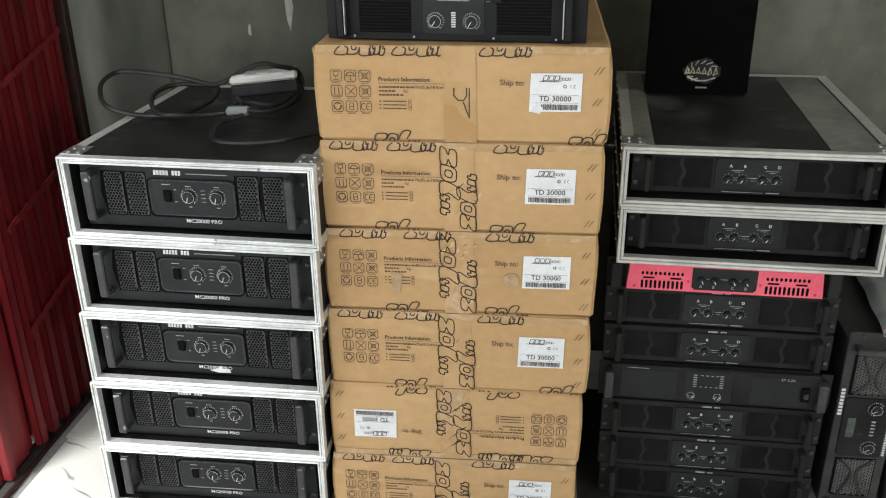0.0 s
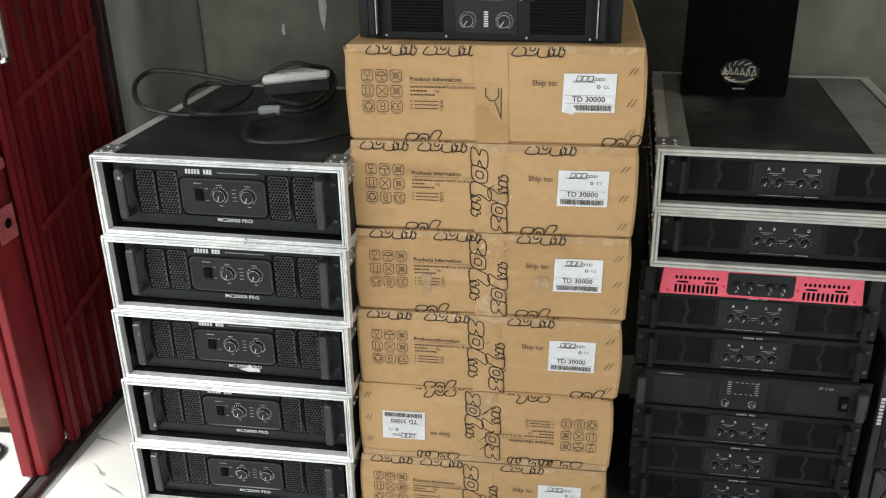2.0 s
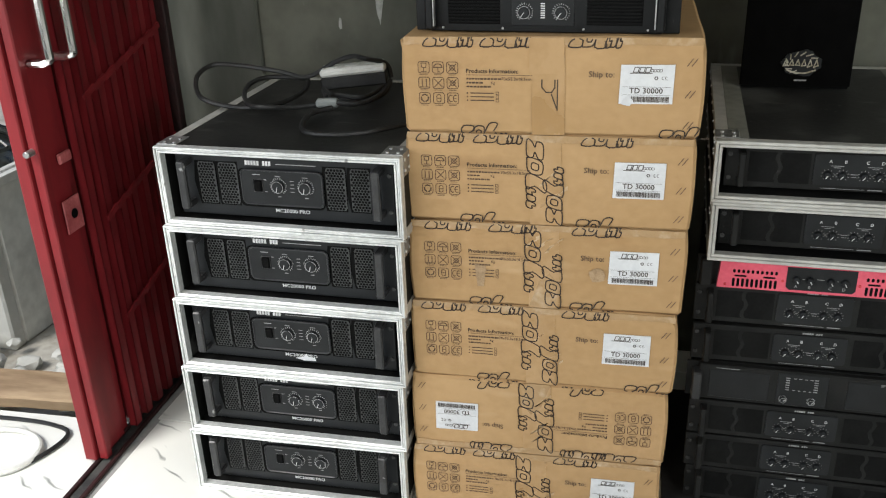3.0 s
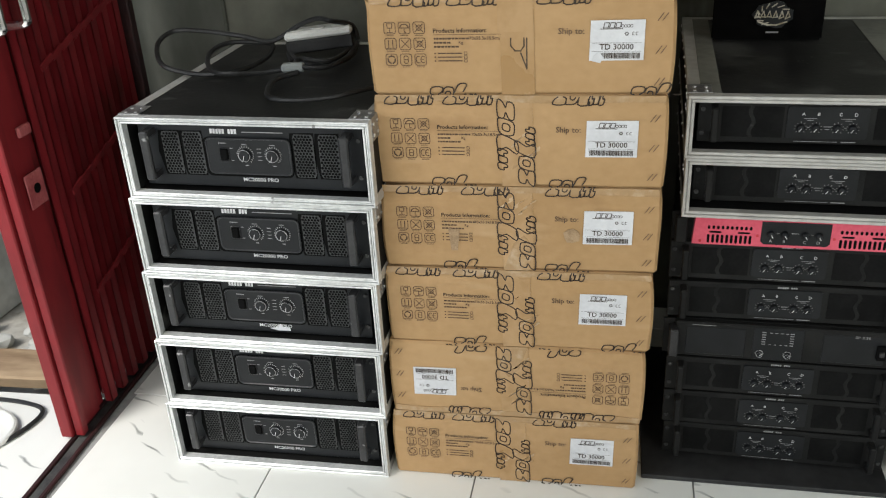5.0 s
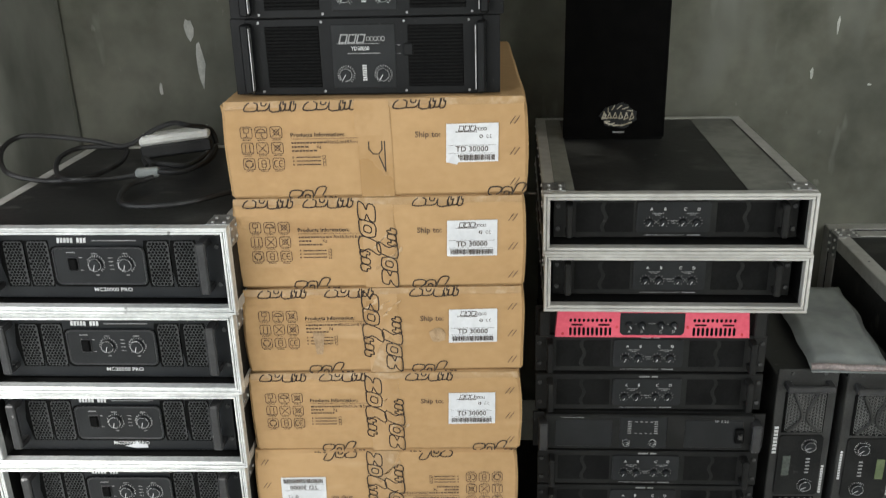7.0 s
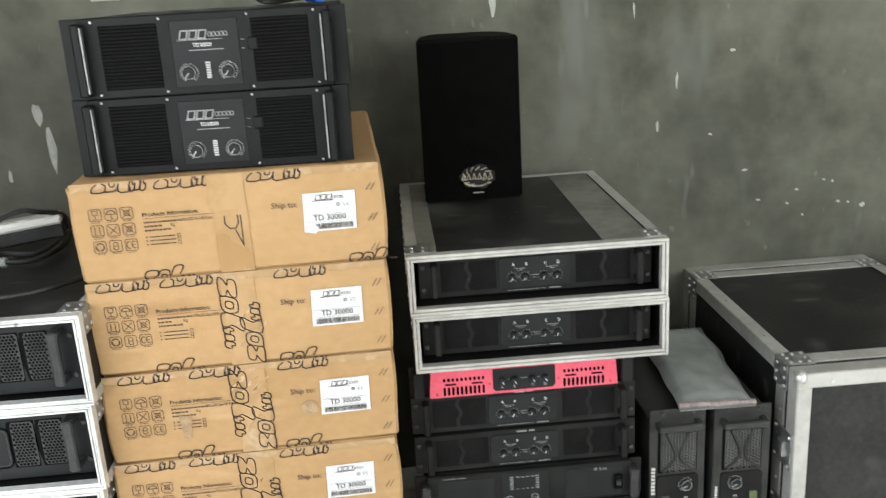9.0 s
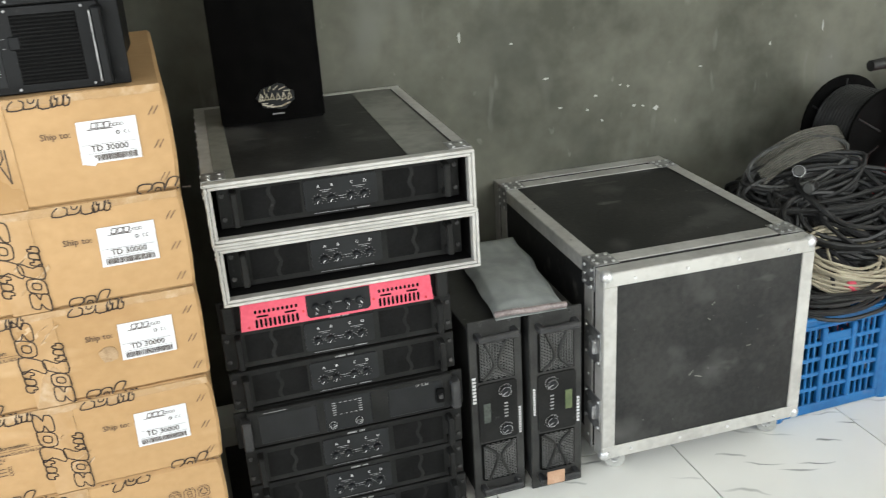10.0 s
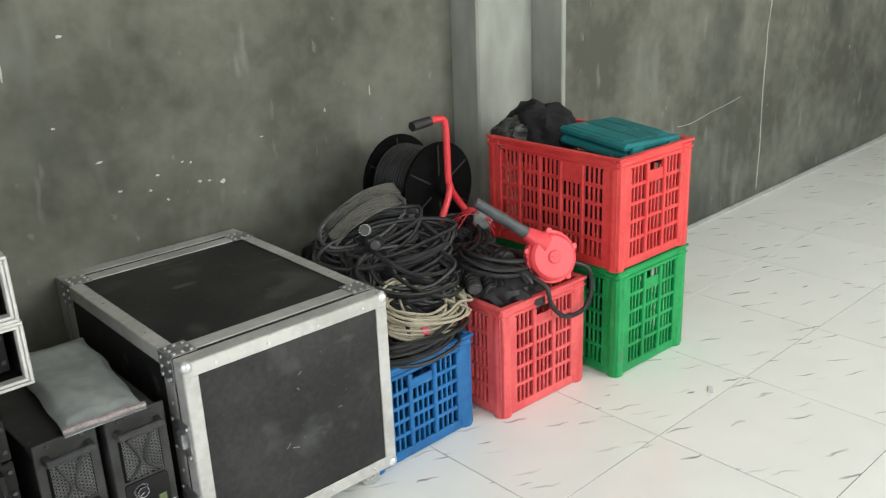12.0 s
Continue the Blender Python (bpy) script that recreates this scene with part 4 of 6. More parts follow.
def vented_amp(label):
    W, H, D = 0.49, 0.138, 0.44
    e = thing("amplifier", label, "amplifier", "amplifiers on the cartons")
    part("body", box_bm((-0.22, 0.004, 0.001), (0.22, D, H - 0.001), 0.002), M_DEEPBLACK, e)
    part("faceplate", box_bm((-0.215, -0.012, 0), (0.215, 0.004, H), 0.002), M_DEEPBLACK, e)
    for s in (-1, 1):
        bm = fresh()
        cbox(bm, (min(s * 0.215, s * W / 2), -0.004, 0.0), (max(s * 0.215, s * W / 2), 0.004, H), 0.001)
        part("rack_ear", bm, M_DEEPBLACK, e)
        part("handle", bar_handle(fresh(), s * 0.212, 0.006, H - 0.008, 0.016, 0.035), M_DEEPBLACK, e, "black bar handle with silver edge")
        bm = fresh()
        cbox(bm, (s * 0.203 - 0.0012, -0.036, 0.012), (s * 0.203 + 0.0012, -0.024, H - 0.014), 0.0005)
        part("handle_edge", bm, M_STEEL, e)
        # no opening here: a black sheet supplies the shade between the slats
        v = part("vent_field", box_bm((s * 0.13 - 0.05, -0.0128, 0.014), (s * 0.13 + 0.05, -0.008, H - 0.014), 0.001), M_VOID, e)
        for i in range(18):
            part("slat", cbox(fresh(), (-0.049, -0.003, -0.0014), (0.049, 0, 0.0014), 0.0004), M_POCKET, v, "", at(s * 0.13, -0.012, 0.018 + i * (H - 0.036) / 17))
    panel = part("control_panel", box_bm((-0.058, -0.0135, 0.012), (0.058, -0.01, H - 0.012), 0.001), M_PANEL, e)
    for x in (-0.034, 0.034):
        knob(panel, x, 0.037, 0.0115, True, -0.0135, 235)
    small_lines(panel, [(-0.004, 0.004, 0.026 + i * 0.0042, 0.0024) for i in range(7)], M_INK, -0.014)
    bm = fresh()
    for i in range(3):
        a = -0.044 + i * 0.016
        outline(bm, [(a, 0.094), (a + 0.012, 0.094), (a + 0.016, 0.108), (a + 0.004, 0.108)], 0.0024, -0.0142)
    for i in range(5):
        outline(bm, round_rect(0.006 + i * 0.0068, 0.097, 0.0115 + i * 0.0068, 0.104, 0.0015, 1), 0.0013, -0.0142)
    flat(bm, -0.048, 0.0915, 0.03, 0.0925, -0.0142)
    part("brand_mark", bm, M_GREYINK, panel)["kind"] = "stuff"
    lettering("TD30000", 0.0095, M_INK, panel, -0.006, 0.083, -0.0142, wide=0.9)
    small_lines(panel, [(-0.03, 0.03, 0.074, 0.0014)], M_GREYINK, -0.0142)
    sw = part("power_switch", box_bm((0.072, -0.016, 0.07), (0.09, -0.011, 0.092), 0.002), M_DEEPBLACK, e)
    small_lines(e, [(0.061, 0.067, 0.088, 0.001), (0.061, 0.067, 0.073, 0.001)], M_GREYINK, -0.0126)
    for x in (-0.19, -0.075, 0.075, 0.19):
        for z in (0.007, H - 0.007):
            part("screw", cyl(fresh(), (0, 0, 0), (0, -0.0025, 0), 0.0022, 8), M_STEEL, e, "", at(x, -0.012, z))
    return e


td = vented_amp("black rack amplifier with slatted vents on a carton")
td.matrix_basis = at(-0.026, 1.345, 1.1195, -4.0)
copy_thing(td, at(-0.020, 1.336, 1.2585, -3.0))

# ---- the dark stack: cases, pink amplifier, rack amplifiers ----
case_b = flight_case(0.527, 0.1265, 0.673, "shallow black flight case with grey aluminium edges", "shallow flight case pair", M_PLYDUST, 2, True, M_ALUMATTE)
case_b.matrix_basis = at(0.567, 1.360, 0.7815, -3.2)
low_case = at(0.571, 1.364, 0.6535, -3.3)
copy_thing(case_b, low_case)
amp_b = four_channel_amp("black four-channel rack amplifier", "four-channel amplifiers")
amp_b.matrix_basis = case_b.matrix_basis @ at(0.0, 0.05, 0.0205)
copy_thing(amp_b, low_case @ at(-0.004, 0.05, 0.0205))
for k, dx, dy, da in ((5, -0.006, 0.0, 0.0), (4, -0.004, 0.002, 0.6), (2, 0.002, -0.004, 0.3), (1, 0.002, 0.002, 0.5), (0, 0.008, 0.008, -0.3)):
    copy_thing(amp_b, at(0.541 + dx, 1.405 + dy, 0.0275 + 0.0945 * k, -2.6 + da))


def pink_amp():
    W, H, D = 0.482, 0.068, 0.40
    e = thing("amplifier", "black amplifier with a bright pink slotted front", "amplifier", "four-channel amplifiers")
    part("body", box_bm((-0.22, 0.004, 0), (0.22, D, H - 0.001), 0.002), M_AMPDARK, e)
    part("rack_plate", box_bm((-W / 2, 0.0, 0), (W / 2, 0.004, H), 0.001), M_AMPDARK, e)
    bm = fresh()
    prism(bm, [(-0.2, 0.006), (0.2, 0.006), (0.195, H), (-0.195, H)], -0.022, -0.001)
    f = part("front_cover", bm, M_PINK, e, "bright pink painted metal")
    for s in (-1, 1):
        for i in range(10):
            x = s * 0.127 - 0.041 + i * 0.0091
            part("vent_slot", prism(fresh(), round_rect(x - 0.0027, 0.010, x + 0.0027, 0.029, 0.0025, 2), -0.0224, -0.02), M_VOID, f)
            part("vent_slot", prism(fresh(), round_rect(x - 0.0027, 0.041, x + 0.0027, 0.049, 0.0025, 2), -0.0224, -0.02), M_VOID, f)
        for a in (-0.04, 0.016):
            part("vent_slot", prism(fresh(), round_rect(s * 0.127 + a, 0.0325, s * 0.127 + a + 0.024, 0.0365, 0.002, 2), -0.0224, -0.02), M_VOID, f)
        for x, z in ((0.184, 0.014), (0.073, 0.03)):
            part("screw", cyl(fresh(), (0, 0, 0), (0, -0.002, 0), 0.003, 8), M_CABLERED, f, "", at(s * x, -0.0215, z))
        part("handle", box_bm((s * 0.222 - 0.012, -0.02, 0.004), (s * 0.222 + 0.012, 0.0, H - 0.004), 0.003), M_AMPDARK, e)
    panel = part("control_panel", prism(fresh(), [(-0.06, 0.012), (-0.066, 0.018), (-0.066, 0.062), (0.066, 0.062), (0.066, 0.018), (0.06, 0.012)], -0.0235, -0.02), M_PANEL, e)
    for x, ch in ((-0.047, "A"), (-0.021, "B"), (0.018, "C"), (0.044, "D")):
        knob(panel, x, 0.036, 0.0075, False, -0.0235, 300)
        lettering(ch, 0.009, M_GREYINK, panel, x, 0.02, -0.024)
    small_lines(panel, [(-0.008, 0.006, 0.038, 0.0014), (-0.036, -0.031, 0.037, 0.001), (0.029, 0.033, 0.037, 0.001)], M_GREYINK, -0.024)
    return e


pink_amp().matrix_basis = at(0.535, 1.408, 0.581, -2.8)


def plain_amp():
    W, H, D = 0.49, 0.086, 0.42
    e = thing("amplifier", "dusty black two-channel rack amplifier with level lights", "amplifier", "four-channel amplifiers")
    part("body", box_bm((-0.22, 0.004, 0.001), (0.22, D, H - 0.001), 0.002), M_AMPDARK, e)
    part("faceplate", box_bm((-W / 2 + 0.02, -0.014, 0), (W / 2 - 0.02, 0.004, H), 0.003), M_AMPDARK, e)
    for s in (-1, 1):
        part("rack_ear", box_bm((min(s * 0.225, s * 0.25), -0.003, 0), (max(s * 0.225, s * 0.25), 0.003, H), 0.001), M_AMPDARK, e)
        part("handle", bar_handle(fresh(), s * 0.228, 0.006, H - 0.012, 0.02, 0.034), M_HANDLE, e, "worn black handle with bare metal patches")
        part("side_field", box_bm((s * 0.14 - 0.062, -0.0152, 0.008), (s * 0.14 + 0.062, -0.012, H - 0.01), 0.001), M_PANEL, e)
    panel = part("meter_panel", box_bm((-0.062, -0.0152, 0.004), (0.04, -0.012, H - 0.004), 0.001), M_PANEL, e)
    for x, y in ((-0.19, 0.03), (0.19, 0.03), (-0.19, D - 0.04), (0.19, D - 0.04)):
        part("rubber_foot", cyl(fresh(), (x, y, 0.002), (x, y, -0.0105), 0.012, 12, 0.01), M_RUBBER, e)
    rows = []
    for i in range(6):
        rows += [(-0.045, -0.037, 0.042 + i * 0.0058, 0.0024), (0.012, 0.02, 0.042 + i * 0.0058, 0.0024)]
    for i in range(4):
        rows += [(-0.03 + i * 0.011, -0.024 + i * 0.011, 0.071, 0.0018), (-0.03 + i * 0.011, -0.025 + i * 0.011, 0.042, 0.0018)]
    small_lines(panel, rows, M_GREYINK, -0.0158)
    for x in (-0.047, 0.01):
        knob(panel, x, 0.019, 0.006, True, -0.0152, 40)
    lettering("SP 2.26", 0.0085, M_GREYINK, e, 0.155, H - 0.012, -0.0158, wide=1.2)
    sw = part("breaker", box_bm((0.185, -0.024, 0.024), (0.203, -0.014, 0.058), 0.002), M_VOID, e)
    part("lever", box_bm((0.189, -0.028, 0.036), (0.199, -0.023, 0.047), 0.001), M_HANDLE, sw)
    small_lines(e, [(-0.19, -0.14, H - 0.006, 0.0012)], M_GREYINK, -0.0146)
    return e


plain_amp().matrix_basis = at(0.541, 1.402, 0.0275 + 0.0945 * 3, -2.6)
solo("base_board", box_bm((-0.27, 0, 0), (0.27, 0.55, 0.0115), 0.002), M_BASEB, "thin black board under the amplifier stack", "board", m=at(0.528, 1.334, 0.0045, -1.2))

# loudspeaker
sp = thing("loudspeaker", "tall black vinyl loudspeaker with a round badge", "loudspeaker", m=at(0.506, 1.785, 0.9085, -3.0) @ Matrix.Diagonal((0.835, 0.835, 0.88, 1)))
bm = fresh()
prof = [(-0.143, 0.0), (0.143, 0.0), (0.128, 0.16), (0.085, 0.25), (-0.085, 0.25), (-0.128, 0.16)]
lo = [bm.verts.new((x, y + 0.014, 0)) for x, y in prof]
hi = [bm.verts.new((x, y + 0.014, 0.44)) for x, y in prof]
bm.faces.new(lo[::-1])
bm.faces.new(hi)
for i in range(6):
    bm.faces.new((lo[i], lo[(i + 1) % 6], hi[(i + 1) % 6], hi[i]))
bmesh.ops.bevel(bm, geom=bm.edges[:], offset=0.005, segments=2, affect="EDGES")
part("cabinet", bm, M_VINYL, sp, "black textured vinyl")
bm = fresh()
n = 12
fr = [bm.verts.new((-0.139 + 0.278 * i / n, 0.012 - 0.012 * math.sin(math.pi * i / n), z)) for z in (0.008, 0.43) for i in range(n + 1)]
bk = [bm.verts.new((-0.139 + 0.278 * i / n, 0.016, z)) for z in (0.008, 0.43) for i in range(n + 1)]
for i in range(n):
    bm.faces.new((fr[i], fr[i + 1], fr[n + 2 + i], fr[n + 1 + i]))
    bm.faces.new((fr[i], bk[i], bk[i + 1], fr[i + 1]))
    bm.faces.new((fr[n + 1 + i], fr[n + 2 + i], bk[n + 2 + i], bk[n + 1 + i]))
part("front_grille", bm, M_CLOTH, sp, "black cloth front")
bm = fresh()
prism(bm, [(0.05 * math.cos(math.tau * i / 18) * (1 + 0.1 * math.sin(i * 2.3)), 0.033 * math.sin(math.tau * i / 18) * (1 + 0.12 * math.cos(i * 1.7))) for i in range(18)], -0.003, 0)
bd = part("badge", bm, M_PANEL, sp, "worn pale oval badge", at(0.01, -0.0005, 0.068))
bm = fresh()
for i in range(6):
    outline(bm, [(-0.046 + i * 0.0155, -0.007 + 0.003 * math.sin(i)), (-0.04 + i * 0.0155, 0.009), (-0.035 + i * 0.0155, -0.005)], 0.003, -0.0034)
for k in range(9):
    a = math.tau * k / 14 + 0.5
    outline(bm, [(0.044 * math.cos(a), 0.029 * math.sin(a)), (0.034 * math.cos(a + 0.3), 0.02 * math.sin(a + 0.3))], 0.0028, -0.0034, False)
outline(bm, [(-0.036, -0.017), (-0.012, -0.025), (0.012, -0.025), (0.036, -0.017)], 0.004, -0.0034, False)
part("badge_mark", bm, M_BADGE, bd)
part("badge_line", flat(fresh(), -0.014, -0.046, 0.018, -0.042, -0.0015), M_GREYINK, bd)

# ---- amplifiers standing on end ----


def standing_amp(label, lcd, flip):
    """Built lying down, then turned on its side; x runs up when it stands."""
    W, H, D = 0.482, 0.130, 0.44
    e = thing("amplifier", label, "amplifier", "amplifiers on end")
    up = pose(0, 0, W / 2, 0, -90, 0) @ pose(0, 0, -H / 2)
    P = lambda name, bm, material, label="": part(name, bm, material, e, label, up)
    P("body", box_bm((-0.22, 0.004, 0.002), (0.22, D, H - 0.002), 0.002), M_LITDUSTAMP)
    P("faceplate", box_bm((-W / 2, -0.004, 0), (W / 2, 0.004, H), 0.002), M_LITDUSTAMP)
    for s in (-1, 1):
        g = part("vent_grille", prism(fresh(), [(s * x, z) for x, z in ((0.085, 0.02), (0.185, 0.02), (0.19, 0.03), (0.19, 0.1), (0.185, 0.11), (0.085, 0.11))], -0.0065, 0.0), M_VOID, e, "mesh vent with crossed bracing", up)
        bm = fresh()
        row = 0
        z = 0.026
        while z < 0.106:
            x = 0.09 + (0.004 if row % 2 else 0)
            while x < 0.184:
                outline(bm, circle2(s * x, z, 0.0034, 5), 0.0016, -0.0068)
                x += 0.0078
            z += 0.0068
            row += 1
        part("mesh", bm, M_GRID, g)["kind"] = "stuff"
        bm = fresh()
        for a in (((0.09, 0.03), (0.125, 0.06), (0.185, 0.04)), ((0.09, 0.1), (0.125, 0.07), (0.185, 0.092))):
            tube(bm, smooth_path([(s * x, -0.009, z) for x, z in a], 4), 0.0036, 5)
        part("brace", bm, M_LITDUSTAMP, g)
        P("handle", bar_handle(fresh(), s * 0.206, 0.014, H - 0.014, 0.016, 0.034), M_HANDLE, "scuffed black bar handle")
    panel = part("control_panel", prism(fresh(), round_rect(-0.078, 0.016, 0.078, 0.112, 0.008), -0.008, -0.003), M_AMPDARK, e, "", up)
    zl, zk = (0.092, 0.045) if not flip else (0.035, 0.078)
    part("display", box_bm((-0.026, -0.0095, zl - 0.009), (0.026, -0.007, zl + 0.009), 0.001), lcd, panel, "small dull display")
    for x in (-0.052, 0.052):
        knob(panel, x, zk, 0.0125, True, -0.008, 120)
    small_lines(panel, [(-0.02 + i * 0.009, -0.016 + i * 0.009, zk - 0.005, 0.009) for i in range(5)], M_GREYINK, -0.0086)
    bm = fresh()
    for i in range(8):
        a = (-0.07 if flip else 0.03) + i * 0.009
        flat(bm, a, 0.116 if not flip else 0.006, a + 0.0065, 0.125 if not flip else 0.013, -0.0048)
    part("brand_mark", bm, M_INK, e, "", up)["kind"] = "stuff"
    bm = fresh()
    for i in range(11):
        a = (-0.075 if not flip else -0.03) + i * 0.0068
        flat(bm, a, 0.006 if not flip else 0.118, a + 0.005, 0.012 if not flip else 0.1235, -0.0048)
    part("model_mark", bm, M_INK, e, "", up)["kind"] = "stuff"
    for x in (-0.232, 0.232):
        for z in (0.03, 0.1):
            part("screw", cyl(fresh(), (x, -0.004, z), (x, -0.007, z), 0.004, 10), M_SCREW, e, "", up)
    return e


va = standing_amp("black amplifier standing on end, crossed mesh vents", M_LCDG, False)
va.matrix_basis = at(0.886, 1.425, 0.0045, -1.0)
vb = standing_amp("black amplifier standing on end beside the rolling case", M_LCD, True)
vb.matrix_basis = at(1.030, 1.408, 0.0045, -3.0)
part("paper_tag", box_bm((0, -0.041, 0.06), (0.036, -0.039, 0.105), 0.0005), M_CARD, vb, "brown paper stuck on the handle", pose(0, 0, 0.241, 0, -90, 0) @ pose(-0.208, 0, -0.065))

# clouded bag lying on the standing amplifiers
bm = bmesh.new()
bmesh.ops.create_grid(bm, x_segments=22, y_segments=40, size=0.5)
for v in bm.verts:
    x, y = v.co.x, v.co.y
    edge = min(0.5 - abs(x), 0.5 - abs(y)) * 2
    z = 0.014 * min(1, edge * 5) + 0.012 * max(0, noise.noise(Vector((x * 2, y * 2, 2)))) + 0.003 * noise.noise(Vector((x * 7, y * 9, 5)))
    v.co = Vector((x * 0.17 * (1 + 0.12 * noise.noise(Vector((y * 4, 1, 0)))) + 0.03 * y, y * 0.46, max(0.0, z)))
ex = bmesh.ops.extrude_face_region(bm, geom=bm.faces[:])
for v in [g for g in ex["geom"] if isinstance(g, bmesh.types.BMVert)]:
    v.co.z = v.co.z * 0.1 - 0.001
bag = thing("plastic_bag", "crumpled clouded plastic bag on the upright amplifiers", "plastic bag", m=at(1.000, 1.628, 0.489, -4))
part("sheet", bm, M_BAG, bag)
bm = tube(fresh(), smooth_path([(-0.10, -0.222, 0.010), (-0.06, -0.229, 0.014), (-0.02, -0.226, 0.010), (0.02, -0.232, 0.013), (0.068, -0.228, 0.009)], 5), 0.0075, 8)
part("rolled_edge", bm, M_BAGEDGE, bag, "rolled brownish front edge")

# ---- the rolling case ----


def rolling_case():
    W, H, D = 0.552, 0.498, 0.765
    e = thing("rolling_case", "large black rolling flight case with aluminium edges", "flight case")
    part("body", box_bm((-W / 2 + 0.003, 0.059, 0.003), (W / 2 - 0.003, D - 0.059, H - 0.003), 0.002), M_PLYDUST, e, "black laminate panels")
    lids = []
    for nm, y0, y1, yp in (("front_lid", 0.0, 0.045, 0.0), ("rear_lid", D - 0.045, D, D)):
        lid = part(nm, box_bm((-W / 2 + 0.003, y0 + 0.003, 0.003), (W / 2 - 0.003, y1 - (0.003 if y0 else 0), H - 0.003), 0.002), M_PLYDUST, e)
        lids.append(lid)
    for y in (0.045, D - 0.059):
        part("gasket", box_bm((-W / 2 + 0.012, y + 0.001, 0.012), (W / 2 - 0.012, y + 0.013, H - 0.014), 0.001), M_VOID, e, "dark gap between lid and body")
    # aluminium angles: lid faces, seams, long edges
    w = 0.033
    fl = lids[0]
    for lo, hi in (((-W / 2, -0.001, H - w), (W / 2, 0.004, H)), ((-W / 2, -0.001, 0), (W / 2, 0.004, w)), ((-W / 2, -0.0012, w), (-W / 2 + w, 0.004, H - w)), ((W / 2 - w, -0.0012, w), (W / 2, 0.004, H - w))):
        part("edge_angle", box_bm(lo, hi, 0.0015), M_ALUMATTE, fl)
    for y0, y1, owner in ((0.0, 0.046, fl), (0.05, 0.089, fl), (0.060, 0.105, e), (D - 0.105, D - 0.060, e), (D - 0.09, D - 0.048, lids[1]), (D - 0.044, D, lids[1])):
        if y0 == 0.05 or abs(y0 - (D - 0.09)) < 1e-6:
            continue
        ww = 0.09 if owner is not e else 0
        bm = fresh()
        a, b = (y0, y0 + 0.088) if owner is fl else ((D - 0.09, D) if owner is lids[1] else (y0, y1))
        if owner is not e:
            a, b = (0.002, 0.0445) if owner is fl else (D - 0.0445, D)
        for lo, hi in (((-W / 2, a, H - 0.002), (W / 2, b, H + 0.001)), ((-W / 2 - 0.001, a, 0), (-W / 2 + 0.003, b, H)), ((W / 2 - 0.003, a, 0), (W / 2 + 0.001, b, H))):
            cbox(bm, lo, hi, 0.0008)
        part("seam_band", bm, M_ALUMATTE, owner, "dull aluminium band")
    for s in (-1, 1):
        bm = fresh()
        x = s * W / 2
        cbox(bm, (min(x, x - s * 0.034), 0.1055, H - 0.001), (max(x, x - s * 0.034), D - 0.1055, H + 0.0012), 0.0008)
        cbox(bm, (min(x - s * 0.001, x + s * 0.0012), 0.1055, H - 0.036), (max(x - s * 0.001, x + s * 0.0012), D - 0.1055, H), 0.0008)
        part("edge_angle", bm, M_ALUMATTE, e)
        bm = fresh()
        cbox(bm, (min(x, x + s * 0.0012), 0.1055, 0.0), (max(x, x + s * 0.0012), D - 0.1055, 0.036), 0.0005)
        part("edge_angle", bm, M_ALUMATTE, e)
        for yc in (0.082, D - 0.082):
            bm = fresh()
            cbox(bm, (min(x, x - s * 0.062), yc - 0.034, H + 0.0008), (max(x, x - s * 0.062), yc + 0.034, H + 0.0028), 0.0008)
            cbox(bm, (min(x, x + s * 0.0028), yc - 0.034, H - 0.062), (max(x, x + s * 0.0028), yc + 0.034, H + 0.002), 0.0008)
            br = part("corner_bracket", bm, M_STEEL, e, "riveted steel corner bracket")
            for dx in (0.01, 0.031, 0.052):
                for dy in (-0.022, 0.0, 0.022):
                    if dx == 0.031 and dy == 0:
                        continue
                    part("rivet", cyl(fresh(), (0, 0, 0), (0, 0, 0.003), 0.0042, 8), M_RIVET, br, "", at(x - s * dx, yc + dy, H + 0.0026))
            for dz in (0.012, 0.034, 0.054):
                for dy in (-0.02, 0.02):
                    part("rivet", cyl(fresh(), (0, 0, 0), (s * 0.003, 0, 0), 0.0042, 8), M_RIVET, br, "", at(x + s * 0.0026, yc + dy, H - dz))
        for z in (0.0, H):
            bm = bmesh.new()
            bmesh.ops.create_uvsphere(bm, u_segments=12, v_segments=8, radius=0.0165)
            part("ball_corner", bm, M_RIVET, e, "rounded metal corner cap", at(x - s * 0.010, 0.010, z + (0.010 if z == 0 else -0.010)))
        for z in (0.12, 0.3):
            bm = fresh()
            cbox(bm, (min(x, x + s * 0.004), 0.010, z - 0.045), (max(x, x + s * 0.004), 0.095, z + 0.045), 0.001)
            cbox(bm, (min(x, x + s * 0.014), 0.028, z - 0.018), (max(x, x + s * 0.014), 0.06, z + 0.02), 0.003)
            la = part("butterfly_latch", bm, M_STEEL, e, "riveted steel latch")
            for dz in (-0.036, 0.036):
                for dy in (0.018, 0.087):
                    part("rivet", cyl(fresh(), (0, 0, 0), (s * 0.004, 0, 0), 0.004, 8), M_RIVET, la, "", at(x + s * 0.003, dy, z + dz))
        for i in range(8):
            part("rivet", cyl(fresh(), (0, 0, 0), (s * 0.003, 0, 0), 0.004, 8), M_RIVET, e, "", at(x + s * 0.001, 0.078, 0.03 + i * 0.058))
            if i in (1, 5):
                part("rivet", cyl(fresh(), (0, 0, 0), (0, 0, 0.0018), 0.003, 8), M_STEEL, e, "", at(x - s * 0.017, 0.16 + i * 0.062, H + 0.0008))
